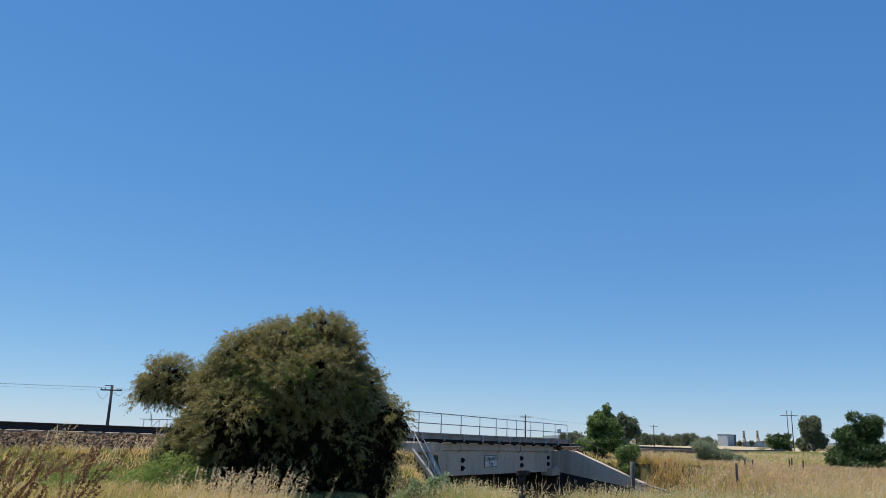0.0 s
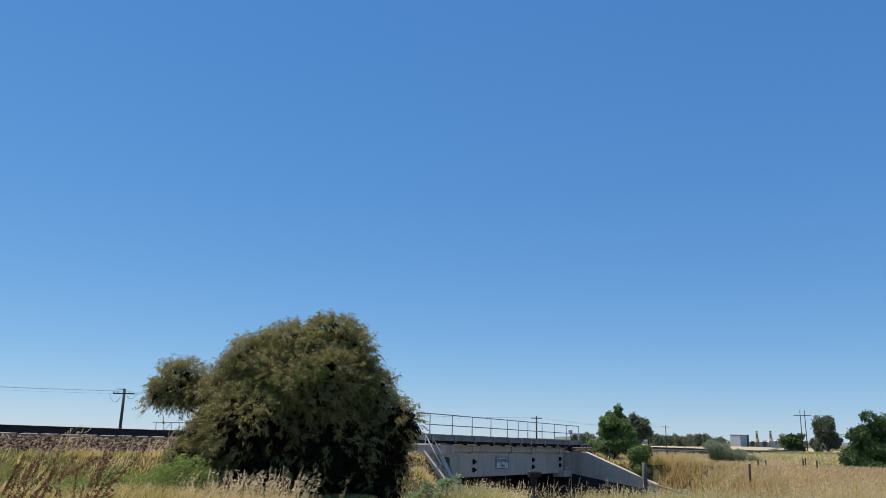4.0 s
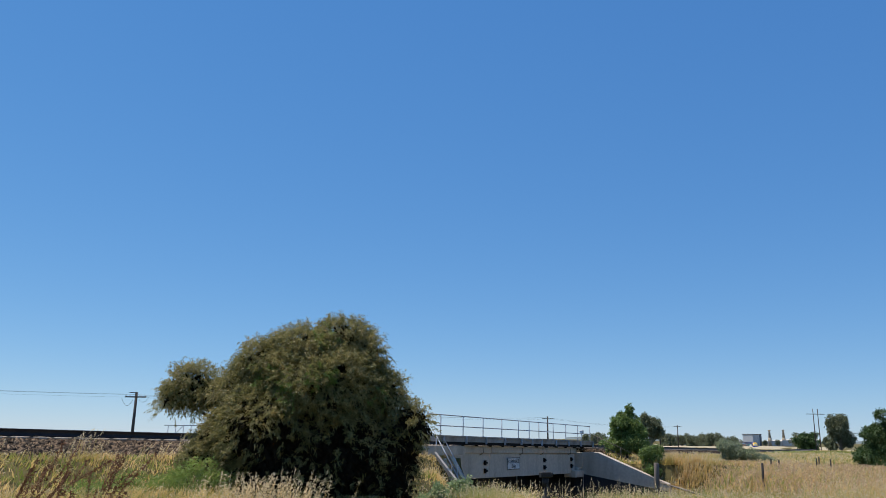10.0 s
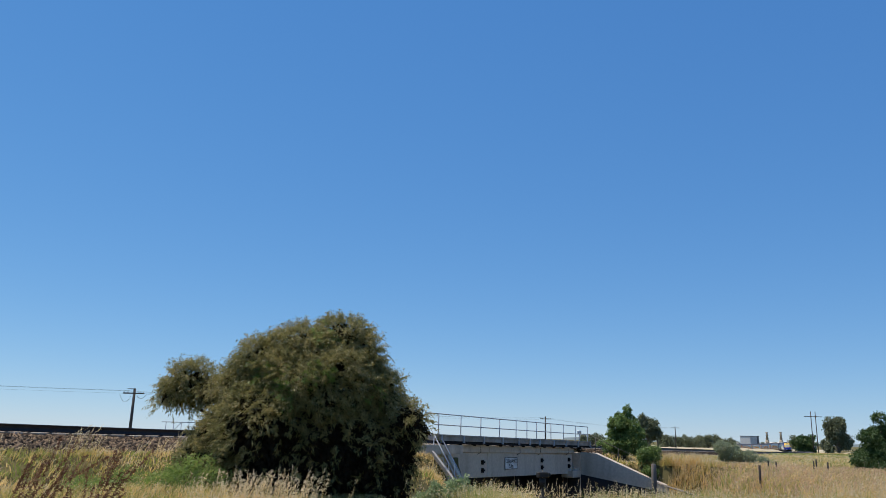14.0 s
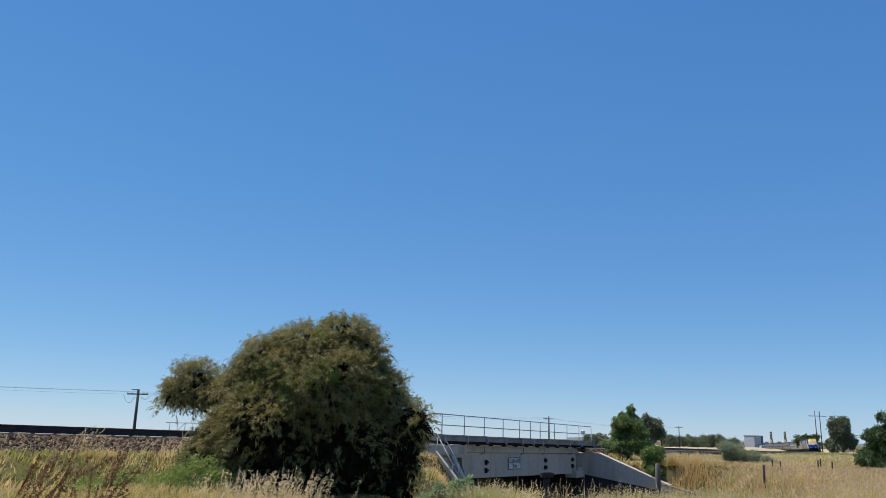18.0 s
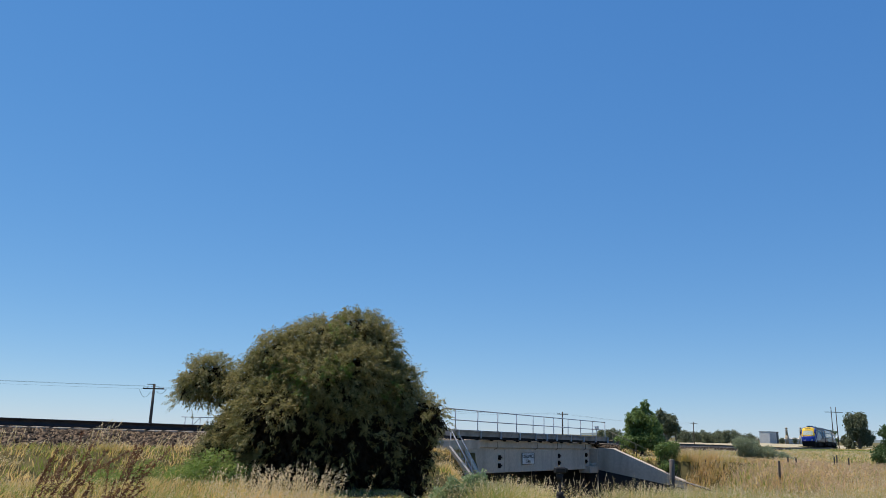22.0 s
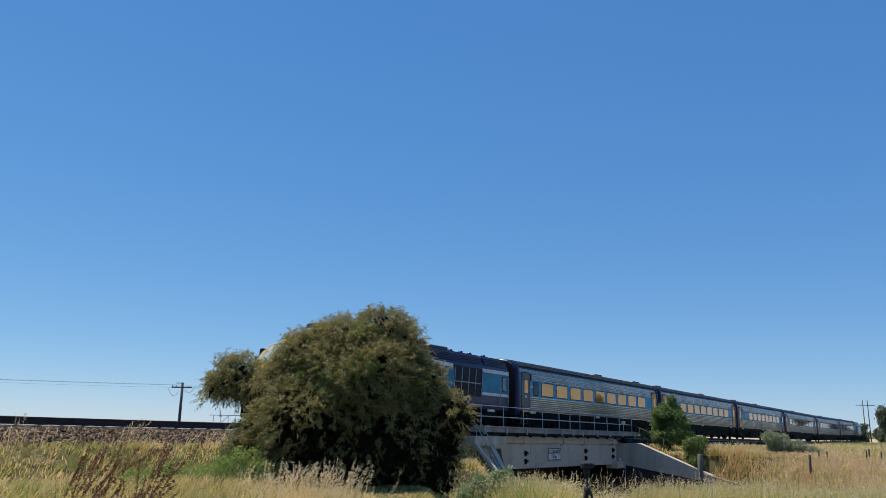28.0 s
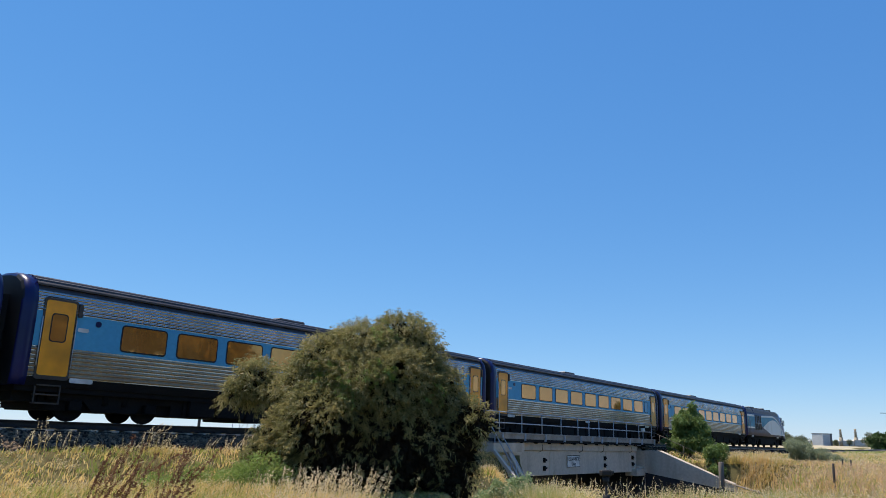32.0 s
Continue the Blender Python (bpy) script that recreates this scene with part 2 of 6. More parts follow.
M = {
    "ground": mat("dry_ground", (0.15, 0.12, 0.055), 0.95, spec=0.05, vary=0.35, scale=0.25, bump=0.5, color2=(0.1, 0.095, 0.038), fine=14),
    "bed": mat("ballast_bed", (0.05, 0.04, 0.033), 0.95, spec=0.0, vary=0.4, scale=3, bump=0.8, fine=5),
    "stone": mat("ballast_stone", (0.27, 0.195, 0.13), 0.95, spec=0.05, vary=0.25, scale=3, bump=0.3, color2=(0.035, 0.028, 0.023), island=1.0),
    "sleeper": mat("sleeper_concrete", (0.5, 0.42, 0.34), 0.9, spec=0.1, vary=0.3, scale=2, bump=0.3, per_object=0.5),
    "rail": mat("rail_steel", (0.035, 0.026, 0.022), 0.6, 0.3, vary=0.3, scale=2),
    "rail_top": mat("rail_head", (0.55, 0.55, 0.56), 0.25, 1.0, vary=0.1, scale=4),
    "concrete": mat("concrete", (0.55, 0.48, 0.395), 0.85, vary=0.14, scale=0.8, bump=0.15, color2=(0.48, 0.42, 0.345), stain=(0.32, 0.275, 0.22), stain_scale=0.9),
    "deck": mat("deck_concrete", (0.34, 0.325, 0.3), 0.85, vary=0.2, scale=1.5, bump=0.2, stain=(0.2, 0.185, 0.165), stain_scale=1.2),
    "galv": mat("galvanised_steel", (0.45, 0.5, 0.57), 0.5, 0.0, vary=0.15, scale=5),
    "dark": mat("dark_underframe", (0.009, 0.0085, 0.0085), 0.85, 0.0, spec=0.2, vary=0.4, scale=2),
    "black": mat("black_rubber", (0.012, 0.012, 0.013), 0.7, vary=0.2, scale=3),
    "wood": mat("weathered_timber", (0.2, 0.17, 0.14), 0.9, vary=0.3, scale=3, bump=0.4, streak=0.1),
    "pole": mat("pole_timber", (0.09, 0.075, 0.065), 0.9, vary=0.3, scale=3, bump=0.3, streak=0.1),
    "wire": mat("wire", (0.08, 0.08, 0.085), 0.5, 0.6),
    "bark": mat("bark", (0.13, 0.1, 0.075), 0.9, vary=0.35, scale=4, bump=0.6, streak=0.2),
    "bark_pale": mat("pale_bark", (0.32, 0.28, 0.23), 0.85, vary=0.3, scale=3, bump=0.3),
    "asphalt": mat("asphalt", (0.05, 0.05, 0.052), 0.9, vary=0.3, scale=5, bump=0.3),
    "white": mat("white_paint", (0.72, 0.72, 0.7), 0.5, vary=0.06, scale=2),
    "ink": mat("black_letters", (0.015, 0.015, 0.015), 0.6),
    "steel": mat("stainless_steel", (0.64, 0.585, 0.54), 0.25, 1.0, vary=0.12, scale=1.2, color2=(0.5, 0.45, 0.41), stain=(0.36, 0.31, 0.25), stain_scale=0.5),
    # lower ribbing: browner and rougher than the steel above the windows
    "steel_low": mat("brown_stainless_steel", (0.4, 0.29, 0.18), 0.48, 0.75, vary=0.18, scale=1.2, color2=(0.3, 0.215, 0.135), stain=(0.2, 0.14, 0.09), stain_scale=0.6),
    "roof": mat("carriage_roof", (0.065, 0.056, 0.058), 0.5, 0.2, vary=0.25, scale=1.5, color2=(0.04, 0.036, 0.04)),
    "greydoor": mat("grey_door_paint", (0.105, 0.11, 0.115), 0.4, vary=0.15, scale=1.0),
    "surround": mat("brown_door_surround", (0.06, 0.045, 0.036), 0.6, vary=0.2, scale=2),
    "blank": mat("blanked_window_panel", (0.085, 0.34, 0.54), 0.3, spec=0.25, vary=0.06, scale=1.0),
    "band": mat("blue_band", (0.085, 0.35, 0.56), 0.45, spec=0.2, vary=0.08, scale=1.0, color2=(0.075, 0.32, 0.52)),
    "navy": mat("navy_paint", (0.009, 0.0125, 0.088), 0.3, spec=0.3, vary=0.1, scale=1.0),
    "blue": mat("bright_blue_paint", (0.022, 0.05, 0.4), 0.22, vary=0.08, scale=1.0),
    "teal": mat("teal_paint", (0.05, 0.28, 0.42), 0.45, spec=0.2, vary=0.08, scale=1.0),
    "cream": mat("white_livery", (0.76, 0.75, 0.72), 0.45, spec=0.25, vary=0.06, scale=0.8, color2=(0.74, 0.72, 0.68), stain=(0.5, 0.43, 0.36), stain_scale=0.6),
    "yellow": mat("yellow_paint", (0.95, 0.6, 0.015), 0.35, vary=0.06, scale=1.2),
    "amber": mat("amber_door_paint", (0.95, 0.36, 0.008), 0.4, vary=0.07, scale=1.2, stain=(0.6, 0.24, 0.015)),
    "gold": mat("gold_film_glass", (0.85, 0.36, 0.1), 0.04, 0.6, vary=0.1, scale=0.7, color2=(0.7, 0.26, 0.05), per_object=0.5),
    "glass": mat("dark_glass", (0.012, 0.014, 0.017), 0.08, 0.0, vary=0.1, spec=0.25),
    # pale matte base: the reflected sky is painted into this glass
    "screen": mat("reflection_tinted_glass", (0.36, 0.42, 0.37), 0.5, 0.0, vary=0.15, spec=0.15),
    "shed": mat("shed_cladding", (0.7, 0.67, 0.6), 0.7, vary=0.08, scale=0.6),
    "shed_dark": mat("shed_roof_and_shade", (0.22, 0.22, 0.22), 0.6, vary=0.1, scale=0.5),
    "silo": mat("tower_concrete", (0.5, 0.42, 0.3), 0.8, vary=0.2, scale=0.6),
    "dryland": mat("far_paddock", (0.5, 0.42, 0.28), 0.95, vary=0.15, scale=0.02, color2=(0.36, 0.31, 0.19)),
    # dark wall tone, also used as painted shade under the bridge
    "dado": mat("dark_wall_and_shade", (0.02, 0.021, 0.028), 0.8, vary=0.3, scale=1.5),
    "ridge": mat("far_ridge", (0.16, 0.2, 0.2), 0.95, vary=0.15, scale=0.01),
    "straw": leafy("straw_blades", (1.0, 0.77, 0.38), (0.78, 0.57, 0.23), (0.43, 0.38, 0.11), coarse=0.45, through=0.45),
    "brownstraw": leafy("dead_brown_stalks", (0.32, 0.19, 0.085), (0.2, 0.115, 0.05), (0.42, 0.27, 0.12)),
    "pinkstraw": leafy("pinkish_seed_grass", (0.8, 0.57, 0.38), (0.64, 0.45, 0.27), (0.46, 0.38, 0.17), through=0.45),
    "greengrass": leafy("green_blades", (0.46, 0.46, 0.12), (0.26, 0.34, 0.06), (0.58, 0.54, 0.18), coarse=0.4, through=0.45),
    "oat": leafy("wild_oat_heads", (0.86, 0.75, 0.52), (0.77, 0.64, 0.41), (0.6, 0.49, 0.29), through=0.48),
    "dock": leafy("dock_seed_stalks", (0.1, 0.04, 0.022), (0.22, 0.1, 0.055), (0.4, 0.24, 0.13), through=0.25),
    "weed": leafy("green_weed", (0.3, 0.38, 0.1), (0.2, 0.3, 0.07), (0.44, 0.43, 0.17), through=0.45),
    "greyweed": leafy("grey_green_weed", (0.36, 0.45, 0.25), (0.25, 0.34, 0.16), (0.48, 0.53, 0.32), through=0.4),
    "bushleaf": leafy("wattle_leaves", (0.1, 0.12, 0.04), (0.285, 0.265, 0.095), (0.52, 0.42, 0.205), through=0.43, rough=0.5, patchy=0.3, spec=0.4),
    # near-black leaves: the shade inside the bush is put into their colour
    "bushinner": leafy("wattle_inner_shade", (0.02, 0.017, 0.012), (0.026, 0.021, 0.014), (0.034, 0.027, 0.017), through=0.0, spec=0.0),
    "bushgreen": leafy("wattle_fresh_leaves", (0.2, 0.32, 0.06), (0.25, 0.36, 0.09), (0.15, 0.23, 0.06), through=0.45),
    "treeleaf": leafy("tree_leaves", (0.15, 0.24, 0.06), (0.19, 0.27, 0.08), (0.11, 0.17, 0.05), through=0.4),
    "darkleaf": leafy("dark_tree_leaves", (0.05, 0.1, 0.03), (0.07, 0.12, 0.035), (0.04, 0.075, 0.022), through=0.25),
    "fargreen": leafy("far_leaves", (0.15, 0.185, 0.1), (0.19, 0.21, 0.12), (0.11, 0.135, 0.07)),
    "gumleaf": leafy("gum_leaves", (0.15, 0.18, 0.09), (0.2, 0.2, 0.11), (0.11, 0.13, 0.06)),
    "greyleaf": leafy("olive_leaves", (0.34, 0.38, 0.25), (0.26, 0.31, 0.18), (0.42, 0.45, 0.32)),
}


# ---------- mesh helpers ----------
def box(bm, x0, x1, y0, y1, z0, z1, mi=0):
    vs = [bm.verts.new((x, y, z)) for x in (x0, x1) for y in (y0, y1) for z in (z0, z1)]
    for q in ((0, 1, 3, 2), (4, 6, 7, 5), (0, 4, 5, 1), (2, 3, 7, 6), (0, 2, 6, 4), (1, 5, 7, 3)):
        bm.faces.new([vs[i] for i in q]).material_index = mi
    return vs


def rod(bm, a, b, r0, r1=None, seg=8, cap=True):
    """A tapered rod from a to b."""
    a, b = Vector(a), Vector(b)
    r1 = r0 if r1 is None else r1
    q = (b - a).to_track_quat("Z", "Y")
    rings = []
    for p, r in ((a, r0), (b, r1)):
        rings.append([bm.verts.new(p + q @ Vector((r * math.cos(t), r * math.sin(t), 0))) for t in (2 * math.pi * k / seg for k in range(seg))])
    for k in range(seg):
        bm.faces.new((rings[0][k], rings[0][(k + 1) % seg], rings[1][(k + 1) % seg], rings[1][k])).smooth = True
    if cap:
        bm.faces.new(rings[0][::-1])
        bm.faces.new(rings[1])


def prism(bm, pts, x0, x1):
    """A prism of the outline pts (y, z) between two planes of x."""
    a = [bm.verts.new((x0, y, z)) for y, z in pts]
    b = [bm.verts.new((x1, y, z)) for y, z in pts]
    bm.faces.new(a)
    bm.faces.new(b[::-1])
    for i in range(len(pts)):
        j = (i + 1) % len(pts)
        bm.faces.new((a[j], a[i], b[i], b[j]))


def bevel(bm, w, seg=1):
    bmesh.ops.bevel(bm, geom=bm.edges[:], offset=w, segments=seg, affect="EDGES", clamp_overlap=True)


def mesh_of(name, bm, materials):
    me = bpy.data.meshes.new(name)
    bmesh.ops.recalc_face_normals(bm, faces=bm.faces[:])
    bm.to_mesh(me)
    bm.free()
    for m in materials if isinstance(materials, (list, tuple)) else [materials]:
        me.materials.append(M[m])
    return me


def part(name, bm, material, parent, label=""):
    """ONE mesh object under a thing or under a part, in its thing's space."""
    ob = new(name, mesh_of(name, bm, material))
    ob.parent = parent
    if label:
        ob["label"] = label
    return ob


def thing(name, at, label, category, group="", kind=""):
    e = new(name)
    e.matrix_basis = at if isinstance(at, Matrix) else Matrix.Translation(at)
    e.empty_display_size = 0.2
    return tagged(e, label, category, group, kind)


def solid(name, bm, material, label, category, at=None, group="", kind=""):
    ob = new(name, mesh_of(name, bm, material))
    if at is not None:
        ob.matrix_basis = at
    return tagged(ob, label, category, group, kind)


def arrays(name, verts, faces, material, mi=None, smooth=False):
    """A mesh straight from arrays: verts (n, 3), faces a list of (m, k) index arrays."""
    me = bpy.data.meshes.new(name)
    verts = np.asarray(verts, dtype=np.float32)
    me.vertices.add(len(verts))
    me.vertices.foreach_set("co", verts.ravel())
    loops = np.concatenate([f.ravel() for f in faces]).astype(np.int32)
    sizes = np.concatenate([np.full(len(f), f.shape[1]) for f in faces]).astype(np.int32)
    me.loops.add(len(loops))
    me.loops.foreach_set("vertex_index", loops)
    me.polygons.add(len(sizes))
    me.polygons.foreach_set("loop_start", np.concatenate([[0], np.cumsum(sizes)[:-1]]).astype(np.int32))
    me.polygons.foreach_set("loop_total", sizes)
    if smooth:
        me.polygons.foreach_set("use_smooth", np.ones(len(sizes), dtype=bool))
    for m in material if isinstance(material, (list, tuple)) else [material]:
        me.materials.append(M[m])
    if mi is not None:
        me.polygons.foreach_set("material_index", np.asarray(mi, dtype=np.int32))
    me.update()
    me.validate()
    return me


# ---------- the railway line ----------
AZ, DIST = 0.5562, 23.405          # heading away from the camera, and distance at the nearest point
S1, TRANS, RADIUS = 145.9, 29.5, 783.4
_gs = np.arange(-260.0, 1100.0, 1.0)
_hd = AZ - np.cumsum(np.clip((_gs - S1) / TRANS, 0, 1) / RADIUS)
_px, _py = np.cumsum(np.sin(_hd)), np.cumsum(np.cos(_hd))
_i0 = int(np.argmin(abs(_gs)))
_px, _py = _px - _px[_i0] - DIST * math.cos(AZ), _py - _py[_i0] + DIST * math.sin(AZ)


def rail_z(s):
    return 1.769 - 0.0103 * np.minimum(s, S1) - 0.0024 * np.maximum(s - S1, 0) - 0.009 * np.maximum(np.minimum(s, 460) - 205, 0)


def line(s, o=0.0, z=0.0):
    """World places at s metres along the line, o metres to its near side and z above the rails."""
    s = np.asarray(s, dtype=float)
    h = np.interp(s, _gs, _hd)
    return np.stack([np.interp(s, _gs, _px) + np.cos(h) * o, np.interp(s, _gs, _py) - np.sin(h) * o, rail_z(s) + z], -1)


def near(x, y):
    """(s, o) of world places by the straight part of the line."""
    return x * math.sin(AZ) + y * math.cos(AZ), DIST + x * math.cos(AZ) - y * math.sin(AZ)


STRAIGHT = Matrix(((math.cos(AZ), math.sin(AZ), 0, -DIST * math.cos(AZ)), (-math.sin(AZ), math.cos(AZ), 0, DIST * math.sin(AZ)), (0, 0, 1, 0), (0, 0, 0, 1)))
# STRAIGHT takes (o, s, z) of the straight stretch to the world

SB, HALF = 44.0, 7.6                 # middle and half width of the underpass


def smooth(a, b, x):
    t = np.clip((x - a) / (b - a), 0, 1)
    return t * t * (3 - 2 * t)


_LINE_S = np.arange(-250.0, 1095.0, 4.0)
_LINE_P = line(_LINE_S)


def ground_z(x, y):
    x, y = np.asarray(x, dtype=float), np.asarray(y, dtype=float)
    s, o = near(x, y)
    far = s > S1
    if np.any(far):
        fx, fy = x[far], y[far]
        best, bs = np.full(fx.shape, 1e9), np.zeros(fx.shape)
        for k in range(90, len(_LINE_S)):
            dd = (fx - _LINE_P[k, 0]) ** 2 + (fy - _LINE_P[k, 1]) ** 2
            m = dd < best
            best, bs = np.where(m, dd, best), np.where(m, _LINE_S[k], bs)
        s, o = s.copy(), o.copy()
        s[far], o[far] = bs, np.sqrt(best)
    base = 0.12 * np.sin(x * 0.11 + 1.3) * np.sin(y * 0.07) + 0.05 * np.sin(x * 0.43) * np.cos(y * 0.37)
    base = base * smooth(3, 25, np.hypot(x, y)) - 0.6 * smooth(60, 160, -o) - 1.2 * smooth(150, 330, np.hypot(x, y))
    top = rail_z(s) - 0.78
    bank = top - np.maximum(np.abs(o) - 3.7, 0) / 2.1
    z = np.maximum(base, bank)
    z = np.where(s > 200, np.minimum(z, top + 0.5 + np.maximum(np.abs(o) - 4, 0) / 7), z)
    z = np.where(np.abs(o) < 2.9, top - 0.12, z)
    # the land falls towards the underpass, shaped to keep the camera's view of it open
    ax, ay = 6.9, 47.6
    t = np.clip(((x - 3.0) * 3.9 + (y - 11.0) * 36.6) / (3.9 ** 2 + 36.6 ** 2), 0, 1)
    off = np.abs(x - (3.0 + 3.9 * t)) - (3.0 + 2.3 * t)
    off = np.where(x > 3.0 + 3.9 * t, off * (1 + 0.7 * smooth(18, 32, y)), off)
    hollow = 0.55 - 0.076 * np.hypot(x, y) + np.maximum(off, 0) / 1.7 + np.maximum(0, 4.15 - o) * 1.45
    hollow = hollow + np.maximum(0, 28.6 - s) * 0.55 * smooth(9.5, 6.0, o)
    hollow = hollow + np.where(o > 8.0, np.maximum(0, s - 53.3 + (o - 8.0) * 1.2) * 0.7, 0)
    z = np.where(((s < 53.3) | (o > 8.0)) & (s < 75) & (o > 2.0) & (y > 5), np.minimum(z, np.maximum(hollow, -2.9)), z)
    # the cutting of the road under the line
    across = np.abs(s - SB)
    floor = np.where(o > 0, -4.2 + 0.5 * np.maximum(o - 8.5, 0), -4.2 + 0.105 * np.maximum(-o - 4, 0))
    floor = np.minimum(floor, 0.2)
    side = floor + np.maximum(across - HALF, 0) / 1.5
    side = side + np.where((s < SB) & (across > HALF), np.maximum(0, 4.6 - np.abs(o)) * 1.45, 0)
    side = side + np.where(s > SB, np.maximum(0, 15 - np.abs(o)) * 0.42 * smooth(HALF + 0.8, HALF + 4, across), 0)
    held = np.where(s > SB, np.abs(o) < 8.4, np.abs(o) < 2.6)
    side = np.where(held & (across > np.where(s > SB, HALF + 2.35, HALF + 0.2)), 99, side)
    inside = (np.abs(o) < 45) & (s < S1)
    return np.where(inside, np.minimum(z, side), z)


# ---------- ground ----------
def axis(lo, hi, fine_lo, fine_hi, step, grow=1.18):
    out = list(np.arange(fine_lo, fine_hi + step / 2, step))
    d = step
    while out[-1] < hi:
        d *= grow
        out.append(out[-1] + d)
    d = step
    while out[0] > lo:
        d *= grow
        out.insert(0, out[0] - d)
    return np.array(out)


def build_ground():
    xs, ys = axis(-4200, 4200, -30, 40, 0.5), axis(-3000, 4200, 4, 80, 0.5)
    gx, gy = np.meshgrid(xs, ys, indexing="ij")
    z = ground_z(gx.ravel(), gy.ravel())
    v = np.stack([gx.ravel(), gy.ravel(), z], -1)
    nx, ny = gx.shape
    i = (np.arange(nx - 1)[:, None] * ny + np.arange(ny - 1)[None]).ravel()
    f = np.stack([i, i + ny, i + ny + 1, i + 1], -1)
    tagged(new("ground", arrays("ground", v, [f], "ground", smooth=True)), "dry straw-coloured grassland with an embankment and a road cutting", "ground", kind="structure")


build_ground()


# ---------- track ----------
def sweep(profile, s_values, o_shift=0.0, z_shift=0.0):
    """Verts and quads of an (o, z) outline swept along the line."""
    k, vs = len(profile), []
    for o, z in profile:
        vs.append(line(s_values, o + o_shift, z + z_shift))
    v = np.stack(vs, 1).reshape(-1, 3)
    n = len(s_values)
    a = (np.arange(n - 1)[:, None] * k + np.arange(k)[None]).ravel()
    b = (np.arange(n - 1)[:, None] * k + (np.arange(k)[None] + 1) % k).ravel()
    return v, np.stack([a, b, b + k, a + k], -1)


TRACK_S = np.concatenate([np.arange(-230.0, 0, 6), np.arange(0, 140, 2.0), np.arange(140, 1080, 6.0)])
track = thing("railway_track", (0, 0, 0), "single railway track with rusty rails on concrete sleepers and grey ballast", "railway track", kind="structure")
BED = [(3.5, -0.98), (3.15, -0.85), (1.72, -0.41), (1.36, -0.32), (1.2, -0.26), (-1.2, -0.26), (-1.36, -0.32), (-1.72, -0.41), (-3.15, -0.85), (-3.5, -0.98)]
NARROW = [(1.75, -0.3), (1.72, -0.26), (1.3, -0.24), (-1.3, -0.24), (-1.72, -0.26), (-1.75, -0.3)]
for profile, s_values in ((BED, TRACK_S[TRACK_S < 29]), (NARROW, np.array([27.5, 32.0, 40.0, 48.0, 55.6])), (BED, TRACK_S[TRACK_S > 55])):
    v, f = sweep(profile, s_values)
    ob = new("ballast_bed", arrays("ballast_bed", v, [f], "bed"))
    ob.parent = track
RAIL = [(-0.07, -0.215), (0.07, -0.215), (0.07, -0.19), (0.012, -0.16), (0.012, -0.045), (0.036, -0.03), (0.034, -0.004), (-0.034, -0.004), (-0.036, -0.03), (-0.012, -0.045), (-0.012, -0.16), (-0.07, -0.19)]
for side in (0.752, -0.752):
    v, f = sweep(RAIL, TRACK_S, side)
    ob = new("rail", arrays("rail", v, [f], "rail"))
    ob.parent = track
    v, f = sweep([(-0.03, -0.0045), (0.03, -0.0045), (0.028, 0.0), (-0.028, 0.0)], TRACK_S, side)
    hd = new("rail_head", arrays("rail_head", v, [f], "rail_top"))
    hd.parent = track


def sleeper_mesh():
    bm = bmesh.new()
    box(bm, -1.25, 1.25, -0.12, 0.12, -0.45, -0.225)
    bevel(bm, 0.015)
    for x in (0.66, 0.845, -0.66, -0.845):
        box(bm, x - 0.03, x + 0.03, -0.05, 0.05, -0.23, -0.18, 1)
    return mesh_of("sleeper", bm, ["sleeper", "rail"])


SLEEPER = sleeper_mesh()


def along(s, o=0.0, z=0.0):
    h = float(np.interp(s, _gs, _hd))
    p = line(s, o, z)
    return Matrix.Translation(p) @ Matrix.Rotation(-h, 4, "Z")


# ---------- road underpass and bridge ----------
SITE = STRAIGHT @ Matrix.Translation((0, 0, 0.19))
bridge = thing("railway_bridge", SITE, "pale concrete girder railway bridge over a road underpass", "bridge")
Z0 = float(rail_z(44.0))             # rails at mid-span


def bz(s, z):
    """A height z above the eye's ground for the level of the rails at s, less that at mid-span."""
    return z + float(rail_z(s)) - Z0


def bar(bm, s0, s1, o0, o1, z0, z1):
    """A bar along the line that follows its fall."""
    vs = []
    for s in (s0, s1):
        for o in (o0, o1):
            for z in (z0, z1):
                vs.append(bm.verts.new((o, s, bz(s, z))))
    for q in ((0, 1, 3, 2), (4, 6, 7, 5), (0, 4, 5, 1), (2, 3, 7, 6), (0, 2, 6, 4), (1, 5, 7, 3)):
        bm.faces.new([vs[i] for i in q])


